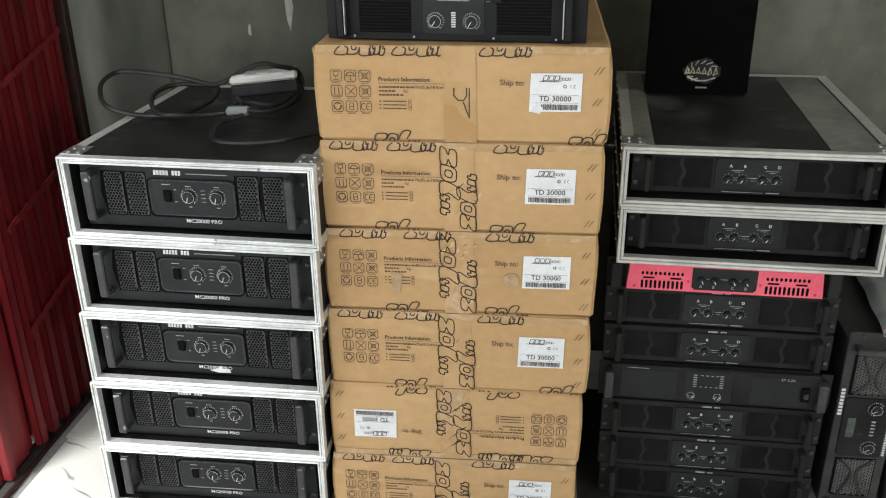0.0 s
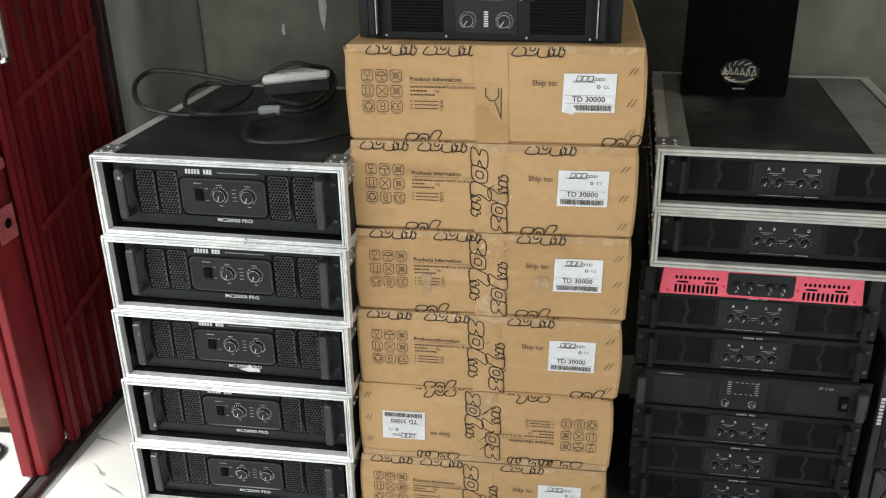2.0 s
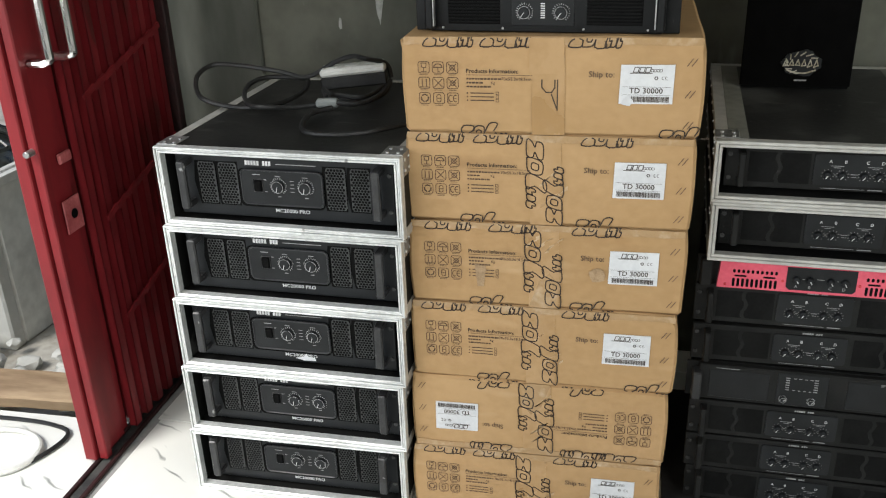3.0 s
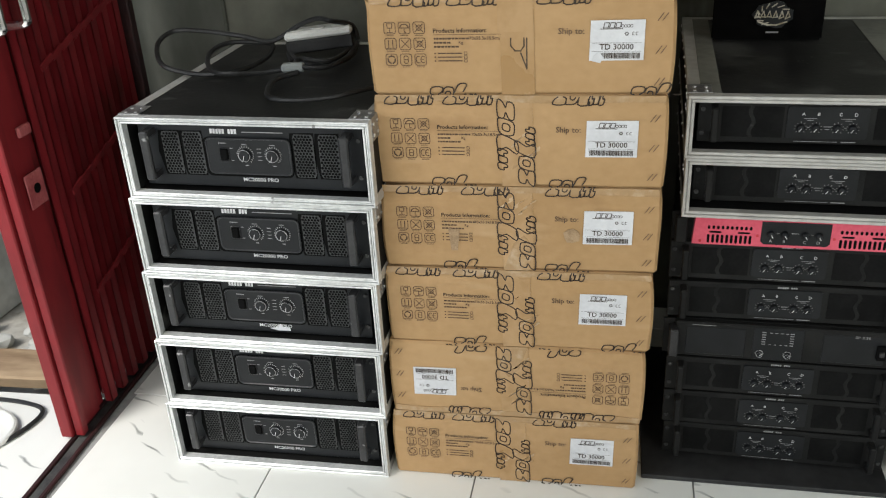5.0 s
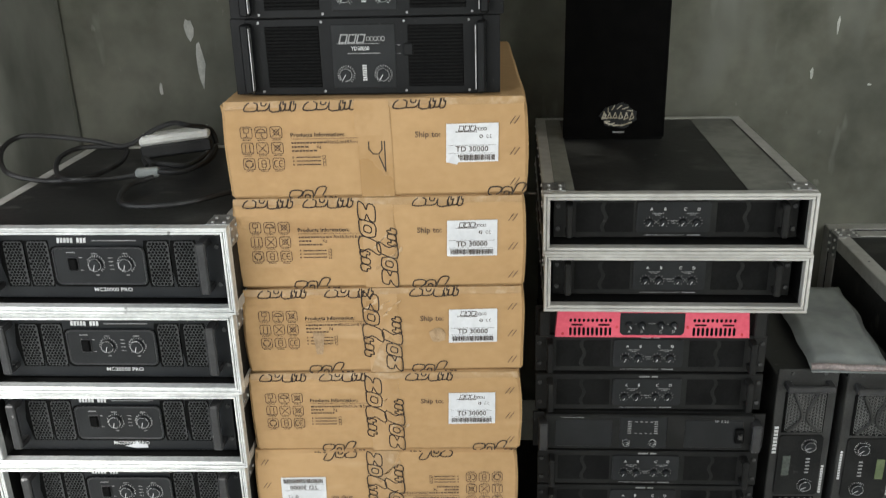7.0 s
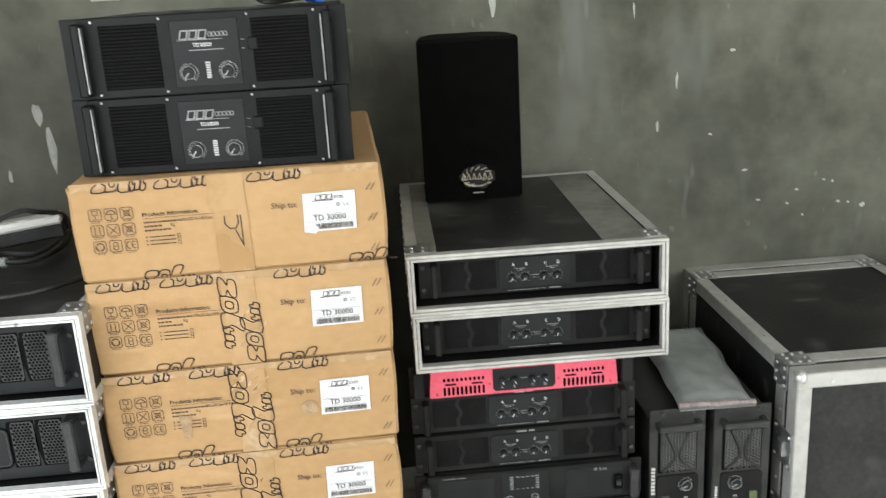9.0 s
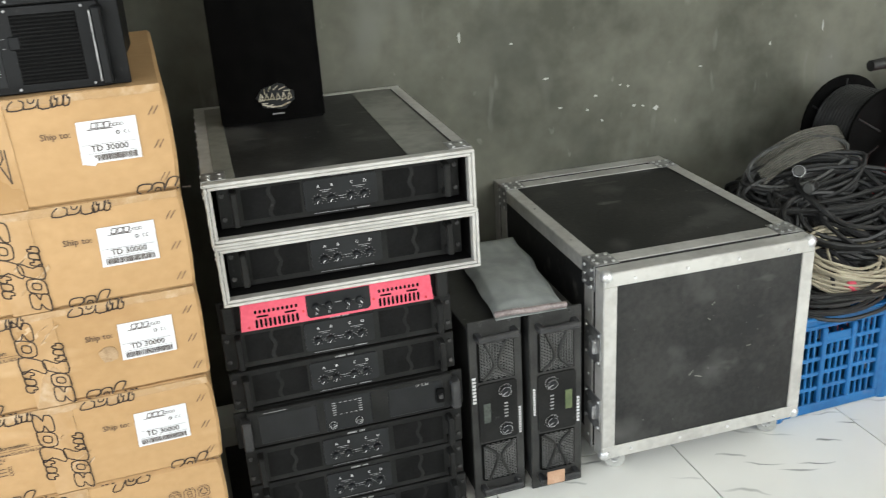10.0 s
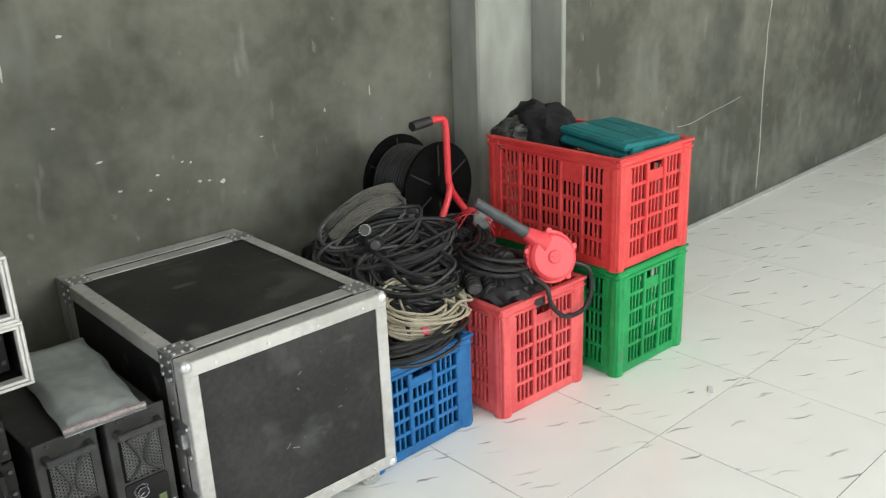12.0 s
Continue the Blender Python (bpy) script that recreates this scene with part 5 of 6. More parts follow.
    for i in (0, 2, 4, 6):
        for z in (0.018, H - 0.018):
            part("rivet", cyl(fresh(), (0, 0, 0), (0, -0.0028, 0), 0.004, 8), M_RIVET, fl, "", at(-0.2 + i * 0.067, -0.001, z))
    for y in (0.048, D - 0.06):
        for x in (-0.22, 0.22):
            c = part("caster", box_bm((-0.032, -0.032, 0.083), (0.032, 0.032, 0.09), 0.002), M_STEEL, e, "swivelling grey caster wheel", at(x, y, -0.06, 68 if x < 0 else 50) @ Matrix.Scale(0.667, 4))
            bm = fresh()
            prism(bm, [(-0.03, 0.084), (0.03, 0.084), (0.012, 0.034), (-0.012, 0.034)], -0.002, 0.002)
            fork = part("fork_plate", bm, M_STEEL, c, "", at(-0.019, 0, 0, 90))
            share("fork_plate", fork, c, at(0.019, 0, 0, 90))
            part("wheel", cyl(fresh(), (-0.014, 0, 0.0405), (0.014, 0, 0.0405), 0.04, 24, None, 0.004), M_CASTER, c)
            part("hub", cyl(fresh(), (-0.017, 0, 0.0405), (0.017, 0, 0.0405), 0.016, 16), M_RIVET, c)
    # scratches on the front lid
    r = random.Random(8)
    for i in range(5):
        x, z = r.uniform(-0.05, 0.2), r.uniform(0.12, 0.38)
        part("scratch", outline(fresh(), [(0, 0), (r.uniform(0.004, 0.016), r.uniform(-0.01, 0.012))], 0.003, 0, False), M_GREYTAPE, fl, "", at(x, -0.0004 + 0.003, z))
    return e


rolling_case().matrix_basis = at(1.412, 1.357, 0.0645, -3.1)

# ---- crates ----


def crate(W, D, H, material, label, colour):
    """A lattice storage crate; front is the short side, origin at its front left foot."""
    e = thing("storage_crate", label, "crate", "plastic crates")
    t = 0.012
    part("base", box_bm((0.01, 0.01, 0), (W - 0.01, D - 0.01, 0.012), 0.003), material, e)

    def lattice(length, bays, m, name, plate_bay):
        bm = fresh()
        band = 0.055
        cbox(bm, (0, 0, H - 0.04), (length, t, H - 0.006), 0.002)
        cbox(bm, (0, 0, 0.004), (length, t, 0.034), 0.002)
        inner = length - 2 * band
        for x0 in (0, length - band):
            cbox(bm, (x0, -0.003, 0.004), (x0 + band, t, H - 0.008), 0.006)
        bw = inner / bays
        rows = 5
        z0, z1 = 0.034, H - 0.04
        rh = (z1 - z0) / rows
        for i in range(bays + 1):
            x = band + i * bw
            cbox(bm, (x - 0.008, -0.003, z0), (x + 0.008, t, z1), 0.003)
        for j in range(1, rows):
            z = z0 + j * rh
            cbox(bm, (band, 0.001, z - 0.006), (length - band, t - 0.001, z + 0.006), 0.002)
        for i in range(bays):
            for j in range(rows):
                if i == plate_bay and j == rows - 1:
                    continue
                n = 3 if bw < 0.12 else 4
                for k in range(1, n + 1):
                    x = band + i * bw + 0.008 + (bw - 0.016) * k / (n + 1)
                    cbox(bm, (x - 0.0032, 0.002, z0 + j * rh), (x + 0.0032, t - 0.002, z0 + (j + 1) * rh), 0.001)
        o = part(name, bm, material, e, "", m)
        if plate_bay is not None:
            x0, x1 = band + plate_bay * bw + 0.008, band + (plate_bay + 1) * bw - 0.008
            bm = fresh()
            if name == "end_panel":
                cbox(bm, (x0, 0.002, z1 - rh), (x1, t - 0.003, z1 - rh * 0.46), 0.002)
            else:
                cbox(bm, (x0, 0.002, z1 - rh), (x1, t - 0.003, z1), 0.002)
            part("name_plate", bm, material, o)
        return o

    lattice(W, 3, at(0, 0, 0), "end_panel", 1)
    lattice(W, 3, at(W, D, 0, 180), "end_panel", 1)
    lattice(D, 5, at(0, D, 0, -90), "side_panel", 3)
    lattice(D, 5, at(W, 0, 0, 90), "side_panel", 1)
    bm = fresh()
    for a, b in ((H - 0.009, H), (H - 0.03, H - 0.025)):
        o = 0.007 if b == H else 0.005
        cbox(bm, (-o, -o, a), (W + o, t + 0.002, b), 0.0025)
        cbox(bm, (-o, D - t - 0.002, a), (W + o, D + o, b), 0.0025)
        cbox(bm, (-o, t + 0.002, a), (t + 0.002, D - t - 0.002, b), 0.0025)
        cbox(bm, (W - t - 0.002, t + 0.002, a), (W + o, D - t - 0.002, b), 0.0025)
    part("rim", bm, material, e)
    for x, y in ((0.022, 0.022), (W - 0.022, 0.022), (0.022, D - 0.022), (W - 0.022, D - 0.022)):
        part("corner_post", cyl(fresh(), (x, y, 0.001), (x, y, H - 0.03), 0.0275, 20, None, 0.003), material, e)
    return e


crate(0.39, 0.55, 0.30, M_BLUEC, "blue lattice plastic crate full of cables", "blue").matrix_basis = at(1.660, 1.406, 0.0045, -1.0)
crate(0.37, 0.55, 0.365, M_PINKC, "faded red lattice crate full of black cables", "red").matrix_basis = at(2.121, 1.342, 0.0045, -3.5)
crate(0.37, 0.55, 0.375, M_GREENC, "green lattice plastic crate under a red one", "green").matrix_basis = at(2.562, 1.240, 0.0045, -3.2)
kr = crate(0.385, 0.56, 0.3675, M_REDC, "red lattice plastic crate stacked on a green one", "red")
kr.matrix_basis = at(2.548, 1.238, 0.3797, -2.6)
solo("sticker", box_bm((-0.006, -0.0006, -0.005), (0.006, 0.0, 0.005), 0.0002), M_YELLOW, "small yellow sticker on the red crate", "sticker", m=at(2.567, 1.342, 0.484, -94.5))

# ---- cables and clutter ----


def loops(bm, c, rx, ry, n, r, tilt, seed, dz=0.012, squash=1.0, spread=0.28):
    """A hank of cable: n wandering loops round c, tilted by Euler angles."""
    g = random.Random(seed)
    R = Euler([radians(a) for a in tilt]).to_matrix()
    pts = []
    for i in range(n):
        ax, ay = rx * (1 + g.uniform(-spread, spread)), ry * (1 + g.uniform(-spread, spread))
        ox, oy, oz = g.uniform(-0.03, 0.03), g.uniform(-0.025, 0.025), dz * 0.7 * i * squash + g.uniform(-0.01, 0.01)
        for k in range(9):
            a = math.tau * k / 9 + g.uniform(-0.08, 0.08)
            pts.append(Vector(c) + R @ Vector((ox + ax * math.cos(a), oy + ay * math.sin(a), oz + g.uniform(-0.008, 0.008))))
    tube(bm, smooth_path(pts, 3), r, 6)
    return bm


def hank(label, c, rx, ry, n, r, tilt, seed, material, dz=0.012, name="cable_coil", category="cable"):
    return solo(name, loops(fresh(), (0, 0, 0), rx, ry, n, r, tilt, seed, dz), material, label, category, "cables in the crates", m=at(*c) @ Matrix.Scale(0.87, 4))


def mound(label, c, size, material, seed, name="cable_bundle", category="cable"):
    """A packed tangle: a low bumpy core with cables wound over it."""
    bm = bmesh.new()
    bmesh.ops.create_icosphere(bm, subdivisions=4, radius=1)
    for v in bm.verts:
        k = 1 + 0.22 * noise.noise(v.co * 2.2 + Vector((seed, 0, 0))) + 0.1 * noise.noise(v.co * 6 + Vector((0, seed, 0)))
        v.co = Vector((v.co.x * size[0] * k, v.co.y * size[1] * k, max(v.co.z, -0.6) * size[2] * k))
    e = thing(name, label, category, "cables in the crates", at(*c) @ Matrix.Scale(0.87, 4))
    part("core", bm, material, e)
    g = random.Random(seed)
    for j in range(16):
        pts = []
        a, l = g.uniform(0, math.pi), g.uniform(0.5, 1.0)
        ph = g.uniform(-0.7, 0.7)
        for i in range(9):
            t = -1.2 + 2.4 * i / 8
            d = Vector((math.sin(t) * math.cos(a) - ph * math.sin(a), math.sin(t) * math.sin(a) + ph * math.cos(a), math.cos(t) * 0.9 + 0.1)).normalized()
            k = 1.06 + 0.22 * noise.noise(d * 2.2 + Vector((seed, 0, 0)))
            pts.append((d.x * size[0] * k, d.y * size[1] * k, d.z * size[2] * k))
        part("strand", tube(fresh(), smooth_path(pts, 3), g.uniform(0.006, 0.010), 6), material, e)
    return e


mound("tangle of black cables filling the blue crate", (1.854, 1.579, 0.320), (0.155, 0.20, 0.13), M_FABRIC, 3)
mound("heap of thick black cables piled behind the case", (1.937, 1.764, 0.391), (0.16, 0.24, 0.19), M_RUBBER, 4)
mound("tangle of black plugs and cables in the crate", (2.269, 1.545, 0.369), (0.155, 0.24, 0.11), M_RUBBER, 5)
mound("black cables and cloth filling the red crate", (2.278, 1.781, 0.414), (0.15, 0.16, 0.12), M_FABRIC, 6)
for i, (c, rx, ry, n, r, tilt, mt, lab) in enumerate((
        ((1.985, 1.722, 0.511), 0.18, 0.085, 13, 0.0075, (32, -10, -22), M_RUBBER, "thick black cable folded on the heap"),
        ((1.964, 1.764, 0.539), 0.16, 0.07, 11, 0.007, (38, -14, -12), M_RUBBERG, "dusty black cable folded on the heap"),
        ((1.988, 1.663, 0.484), 0.20, 0.09, 13, 0.008, (26, -6, -26), M_RUBBER, "thick black cable folded on the heap"),
        ((1.947, 1.579, 0.430), 0.17, 0.09, 12, 0.0075, (30, 6, -18), M_RUBBER, "thick black cable folded on the heap"),
        ((2.019, 1.621, 0.455), 0.13, 0.16, 9, 0.008, (20, 14, -10), M_RUBBER, "thick black cable drooping over the crate"),
        ((2.281, 1.511, 0.425), 0.15, 0.12, 7, 0.008, (12, 12, 30), M_RUBBER, "black cable looped in the red crate"),
        ((2.232, 1.646, 0.455), 0.16, 0.09, 8, 0.008, (14, -8, 25), M_RUBBER, "black cable looped in the red crate"),
        ((1.868, 1.448, 0.317), 0.155, 0.07, 11, 0.0065, (14, 0, 2), M_RUBBER, "thin black cable coiled in the blue crate"))):
    hank(lab, c, rx, ry, n, r, tilt, 20 + i, mt)
hank("beige signal cable coiled over the blue crate", (1.908, 1.481, 0.388), 0.145, 0.10, 17, 0.0048, (24, 8, -6), 41, M_BEIGE, 0.0052)
hank("beige signal cable coiled over the blue crate", (1.926, 1.494, 0.383), 0.125, 0.085, 12, 0.0048, (30, 10, 4), 42, M_BEIGE, 0.0052)

# flat grey multicore folded on the heap
for nm, off in (("multicore_cable", (0, 0, 0)), ("multicore_cable", (0.02, 0.045, 0.02))):
    e = thing(nm, "flat grey ribbed multicore folded over the cables", "cable", "cables in the crates", at(1.976 + off[0], 1.714 + off[1], 0.596 + off[2], -8) @ pose(0, 0, 0, 38, -6, 0) @ Matrix.Scale(0.75, 4))
    for k in range(7):
        pts = [(-0.19, -0.02 + k * 0.0095, -0.02), (-0.12, 0.0 + k * 0.0092, 0.02), (0.0, 0.02 + k * 0.0096, 0.045), (0.12, 0.03 + k * 0.0092, 0.03), (0.18, 0.04 + k * 0.0085, -0.005), (0.17, 0.07 + k * 0.004, -0.035)]
        part("conductor", tube(fresh(), smooth_path(pts, 4), 0.0041, 6), M_GREYCABLE, e)


def plug(c, d, r, l, label, ring=None):
    """A round stage connector: body, grip rings and pins."""
    e = thing("connector", label, "connector", "plugs in the red crate", m=at(*c) @ Matrix.Scale(0.88, 4))
    d = Vector(d).normalized()
    b = part("shell", cyl(fresh(), (0, 0, 0), d * l, r, 16, None, 0.003), M_RUBBERG, e)
    for t in (0.25, 0.5, 0.75):
        part("grip_ring", cyl(fresh(), d * (l * t - 0.004), d * (l * t + 0.004), r * 1.1, 16), ring or M_RUBBER, e)
    part("pin_face", cyl(fresh(), d * (l - 0.001), d * (l + 0.002), r * 0.72, 16), M_RUBBERG, e)
    part("cable_boot", cyl(fresh(), -d * l * 0.55, (0, 0, 0), r * 0.45, 10, r * 0.7), M_RUBBER, e)
    return e


for c, d, r, l in (((2.317, 1.500, 0.451), (-0.55, -0.8, 0.05), 0.024, 0.06),
                   ((2.124, 1.460, 0.440), (-0.5, -0.7, -0.35), 0.024, 0.06),
                   ((2.202, 1.470, 0.421), (-0.4, -0.75, -0.5), 0.027, 0.07),
                   ((2.223, 1.440, 0.372), (-0.3, -0.7, -0.6), 0.025, 0.07),
                   ((1.912, 1.620, 0.577), (-0.8, -0.5, 0.1), 0.017, 0.055)):
    plug(c, d, r, l, "round black connector lying on the cables")
plug((2.090, 1.660, 0.574), (-0.55, -0.3, 0.75), 0.015, 0.05, "small connector with a blue ring", M_BLUEPL)
plug((1.913, 1.680, 0.599), (-0.6, -0.6, 0.3), 0.017, 0.06, "round steel connector on the grey cable", M_STEEL)
bm = fresh()
g = random.Random(12)
for j in range(22):
    a = g.uniform(0, math.tau)
    l = g.uniform(0.06, 0.13)
    tube(bm, smooth_path([(0, 0, 0.02), (l * 0.4 * math.cos(a), l * 0.4 * math.sin(a), g.uniform(0.02, 0.05)), (l * math.cos(a), l * math.sin(a), g.uniform(-0.03, 0.03))], 4), 0.0022, 4)
solo("red_wires", bm, M_CABLERED, "spray of thin red wires on the cables", "wire", m=at(2.379, 1.660, 0.511))
bm = bmesh.new()
bmesh.ops.create_icosphere(bm, subdivisions=3, radius=0.032)
for v in bm.verts:
    v.co *= 1 + 0.25 * noise.noise(v.co * 60)
solo("plastic_wrap", bm, M_BAG, "crumpled clear wrap on the red wires", "plastic wrap", m=at(2.379, 1.650, 0.523))
bm = bmesh.new()
bmesh.ops.create_icosphere(bm, subdivisions=3, radius=0.02)
for v in bm.verts:
    v.co *= 1 + 0.4 * noise.noise(v.co * 70)
solo("plastic_wrap", bm, M_PINK, "pink tape scrap among the cables", "tape", m=at(1.872, 1.406, 0.370))

# cable reel with its red stand
rl = thing("cable_reel", "black cable reel on a red tubular stand", "cable reel", m=at(2.282, 1.849, 0.630) @ Matrix.Scale(0.88, 4))
for y in (-0.11, 0.11):
    bm = cyl(fresh(), (0, y - 0.006, 0), (0, y + 0.006, 0), 0.172, 40, None, 0.002)
    fl = part("flange", bm, M_VINYL, rl, "black plastic flange", None)
    for k in range(6):
        a = math.tau * k / 6
        part("rib", box_bm((-0.003, y - 0.009, 0.05), (0.003, y + 0.009, 0.16), 0.001), M_RUBBER, fl, "", pose(0, 0, 0, 0, math.degrees(a), 0))
part("drum", cyl(fresh(), (0, -0.104, 0), (0, 0.104, 0), 0.07, 24), M_VINYL, rl)
bm = tube(fresh(), [(0.135 * math.cos(math.tau * k / 24), -0.098 + k * 0.0138 / 24, 0.135 * math.sin(math.tau * k / 24)) for k in range(24 * 14)], 0.0075, 6)
part("wound_cable", bm, M_RUBBER, rl)
st = [(-0.11, -0.17, 0.27), (-0.05, -0.17, 0.272), (-0.018, -0.17, 0.262), (-0.008, -0.17, 0.22), (-0.006, -0.17, 0.08), (0.0, -0.17, 0.02), (0.04, -0.165, -0.04), (0.11, -0.16, -0.13), (0.14, -0.16, -0.25)]
part("stand_tube", tube(fresh(), smooth_path(st, 5), 0.0125, 10), M_RED, rl, "bent red enamelled tube")
part("stand_leg", tube(fresh(), smooth_path([(-0.012, -0.185, 0.03), (-0.03, -0.19, -0.02), (-0.09, -0.20, -0.11), (-0.13, -0.2, -0.2)], 4), 0.0125, 10), M_RED, rl)
part("grip", tube(fresh(), [(-0.17, -0.17, 0.266), (-0.085, -0.17, 0.271)], 0.0175, 12), M_RUBBER, rl, "black rubber grip")

# blower
bw = thing("air_blower", "coral red hand blower with a grey nozzle", "blower", m=at(2.369, 1.355, 0.461) @ pose(0, 0, 0, 0, 0, -28) @ pose(0, 0, 0, -18, 0, 0) @ Matrix.Scale(0.72, 4))
part("housing", cyl(fresh(), (0, 0.05, 0), (0, -0.035, 0), 0.108, 40, 0.1, 0.012), M_CORAL, bw, "round coral housing")
part("ridge", cyl(fresh(), (0, 0.012, 0), (0, 0.0, 0), 0.114, 40, None, 0.003), M_CORAL, bw)
part("intake_cap", cyl(fresh(), (0, -0.034, 0), (0, -0.043, 0), 0.03, 24, 0.026, 0.002), M_CORAL, bw)
bm = fresh()
for k in range(5):
    outline(bm, [(0.006 * math.cos(math.tau * k / 5), 0.006 * math.sin(math.tau * k / 5)), (0.019 * math.cos(math.tau * k / 5 + 0.5), 0.019 * math.sin(math.tau * k / 5 + 0.5))], 0.004, -0.0434, False)
part("intake_slots", bm, M_CABLERED, bw)
for k in range(5):
    a = math.tau * k / 5 + 0.3
    part("screw_lug", cyl(fresh(), (0.112 * math.cos(a), 0.012, 0.112 * math.sin(a)), (0.112 * math.cos(a), -0.006, 0.112 * math.sin(a)), 0.013, 12), M_CORAL, bw)
nd = Vector((-0.80, 0.0, 0.60))
part("spout", cyl(fresh(), (-0.02, 0.0, 0.055), Vector((-0.02, 0.0, 0.055)) + nd * 0.10, 0.048, 20, 0.03, 0.004), M_CORAL, bw)
part("nozzle", cyl(fresh(), Vector((-0.02, 0.0, 0.055)) + nd * 0.09, Vector((-0.02, 0.0, 0.055)) + nd * 0.36, 0.026, 20, 0.022, 0.002), M_GREYTUBE, bw, "grey plastic tube")
bm = tube(fresh(), smooth_path([(2.443, 1.342, 0.427), (2.496, 1.308, 0.395), (2.495, 1.296, 0.317), (2.444, 1.292, 0.275), (2.366, 1.300, 0.279), (2.307, 1.304, 0.335), (2.299, 1.321, 0.394), (2.276, 1.384, 0.425)], 6), 0.0075, 8)
part("power_cord", bm, M_RUBBER, bw, "black cord looped over the crate front", bw.matrix_basis.inverted())

# on the red crate: bags and the teal tool case
for c, sz, sd, mt, lab in (((2.654, 1.747, 0.727), (0.09, 0.08, 0.075), 3, M_POLY, "dark crumpled polythene bag"), ((2.748, 1.705, 0.738), (0.12, 0.14, 0.115), 9, M_FABRIC, "black cloth bag gathered at the top")):
    bm = bmesh.new()
    bmesh.ops.create_icosphere(bm, subdivisions=4, radius=1)
    for v in bm.verts:
        d = v.co.normalized()
        k = 1 + 0.3 * noise.noise(d * 2 + Vector((sd, 0, 0))) + 0.16 * abs(noise.noise(d * 5 + Vector((0, sd, 0)))) + 0.06 * noise.noise(d * 13)
        v.co = Vector((d.x * sz[0] * k, d.y * sz[1] * k, d.z * sz[2] * k))
    solo("bag", bm, mt, lab + " in the red crate", "bag", m=at(*c) @ Matrix.Scale(0.88, 4))
tl = thing("tool_case", "teal plastic tool case with worn lid on the crate", "tool case", m=at(2.813, 1.427, 0.708, -8) @ pose(0, 0, 0, 4, 2, 0) @ Matrix.Scale(0.9, 4))
part("shell", box_bm((-0.15, -0.17, 0), (0.15, 0.17, 0.034), 0.01), M_TEAL, tl)
part("lid", box_bm((-0.15, -0.17, 0.036), (0.15, 0.17, 0.066), 0.01), M_TEAL, tl)
for y in (-0.1, 0.1):
    part("latch", box_bm((-0.03, -0.01, 0.02), (0.03, 0.004, 0.056), 0.003), M_TEAL, tl, "", at(y, -0.172, 0))
part("handle", tube(fresh(), smooth_path([(-0.06, -0.165, 0.035), (-0.055, -0.2, 0.036), (0.055, -0.2, 0.036), (0.06, -0.165, 0.035)], 4), 0.009, 8), M_TEAL, tl)
for x in (-0.09, 0.0, 0.09):
    part("lid_rib", box_bm((x - 0.03, -0.13, 0.064), (x + 0.03, 0.14, 0.069), 0.003), M_TEAL, tl)

# coils on the floor and cables on the small cases
ps = thing("power_strip", "white and black power strip on the flight case", "power strip", m=at(-0.520, 1.735, 0.9, 12) @ pose(0, 0, 0.016, 0, -4, 0))
part("base", box_bm((-0.08, -0.03, 0), (0.08, 0.03, 0.03), 0.004), M_RUBBER, ps)
part("cover", box_bm((-0.08, -0.031, 0.0305), (0.08, 0.031, 0.05), 0.006), M_WHITEPL, ps, "white plastic cover")
for k in range(3):
    s_ = part("socket", cyl(fresh(), (-0.05 + 0.05 * k, 0, 0.049), (-0.05 + 0.05 * k, 0, 0.0515), 0.018, 18), M_WHITEPL, ps)
cab = thing("extension_cable", "black extension cable looped over the flight case", "cable")
zt = 0.902
paths = ([(-0.435, 1.757, 0.930), (-0.446, 1.755, 0.965), (-0.480, 1.691, 0.990), (-0.518, 1.716, 0.990), (-0.563, 1.720, 0.975), (-0.634, 1.710, 0.940), (-0.701, 1.700, 0.955), (-0.808, 1.715, 0.965),
          (-0.882, 1.716, 0.965), (-0.893, 1.647, 0.950), (-0.849, 1.564, 0.925), (-0.786, 1.549, 0.909), (-0.712, 1.536, 0.909), (-0.659, 1.576, 0.909), (-0.634, 1.662, 0.913), (-0.632, 1.710, 0.929),
          (-0.667, 1.738, 0.930), (-0.741, 1.723, 0.935), (-0.768, 1.671, 0.930), (-0.755, 1.602, 0.920), (-0.707, 1.526, 0.917), (-0.660, 1.511, 0.917), (-0.607, 1.546, 0.909), (-0.540, 1.567, 0.913)],
         [(-0.563, 1.636, 0.909), (-0.579, 1.668, 0.921), (-0.521, 1.614, 0.909), (-0.455, 1.620, 0.909), (-0.435, 1.701, 0.909), (-0.447, 1.790, 0.915), (-0.429, 1.627, 0.921), (-0.463, 1.558, 0.917), (-0.523, 1.558, 0.921), (-0.525, 1.587, 0.929), (-0.461, 1.599, 0.921), (-0.440, 1.700, 0.923)],
         [(-0.516, 1.534, 0.913), (-0.554, 1.489, 0.909), (-0.542, 1.401, 0.909), (-0.513, 1.355, 0.909), (-0.461, 1.344, 0.909), (-0.395, 1.363, 0.909), (-0.347, 1.408, 0.909), (-0.307, 1.446, 0.909)])
for p in paths:
    part("cable_run", tube(fresh(), smooth_path(p, 6), 0.0058, 8), M_RUBBER, cab)
part("tape_wrap", box_bm((-0.026, -0.011, -0.009), (0.026, 0.011, 0.011), 0.005), M_BAG, cab, "clear tape round the cable", at(-0.534, 1.556, 0.917, 8))

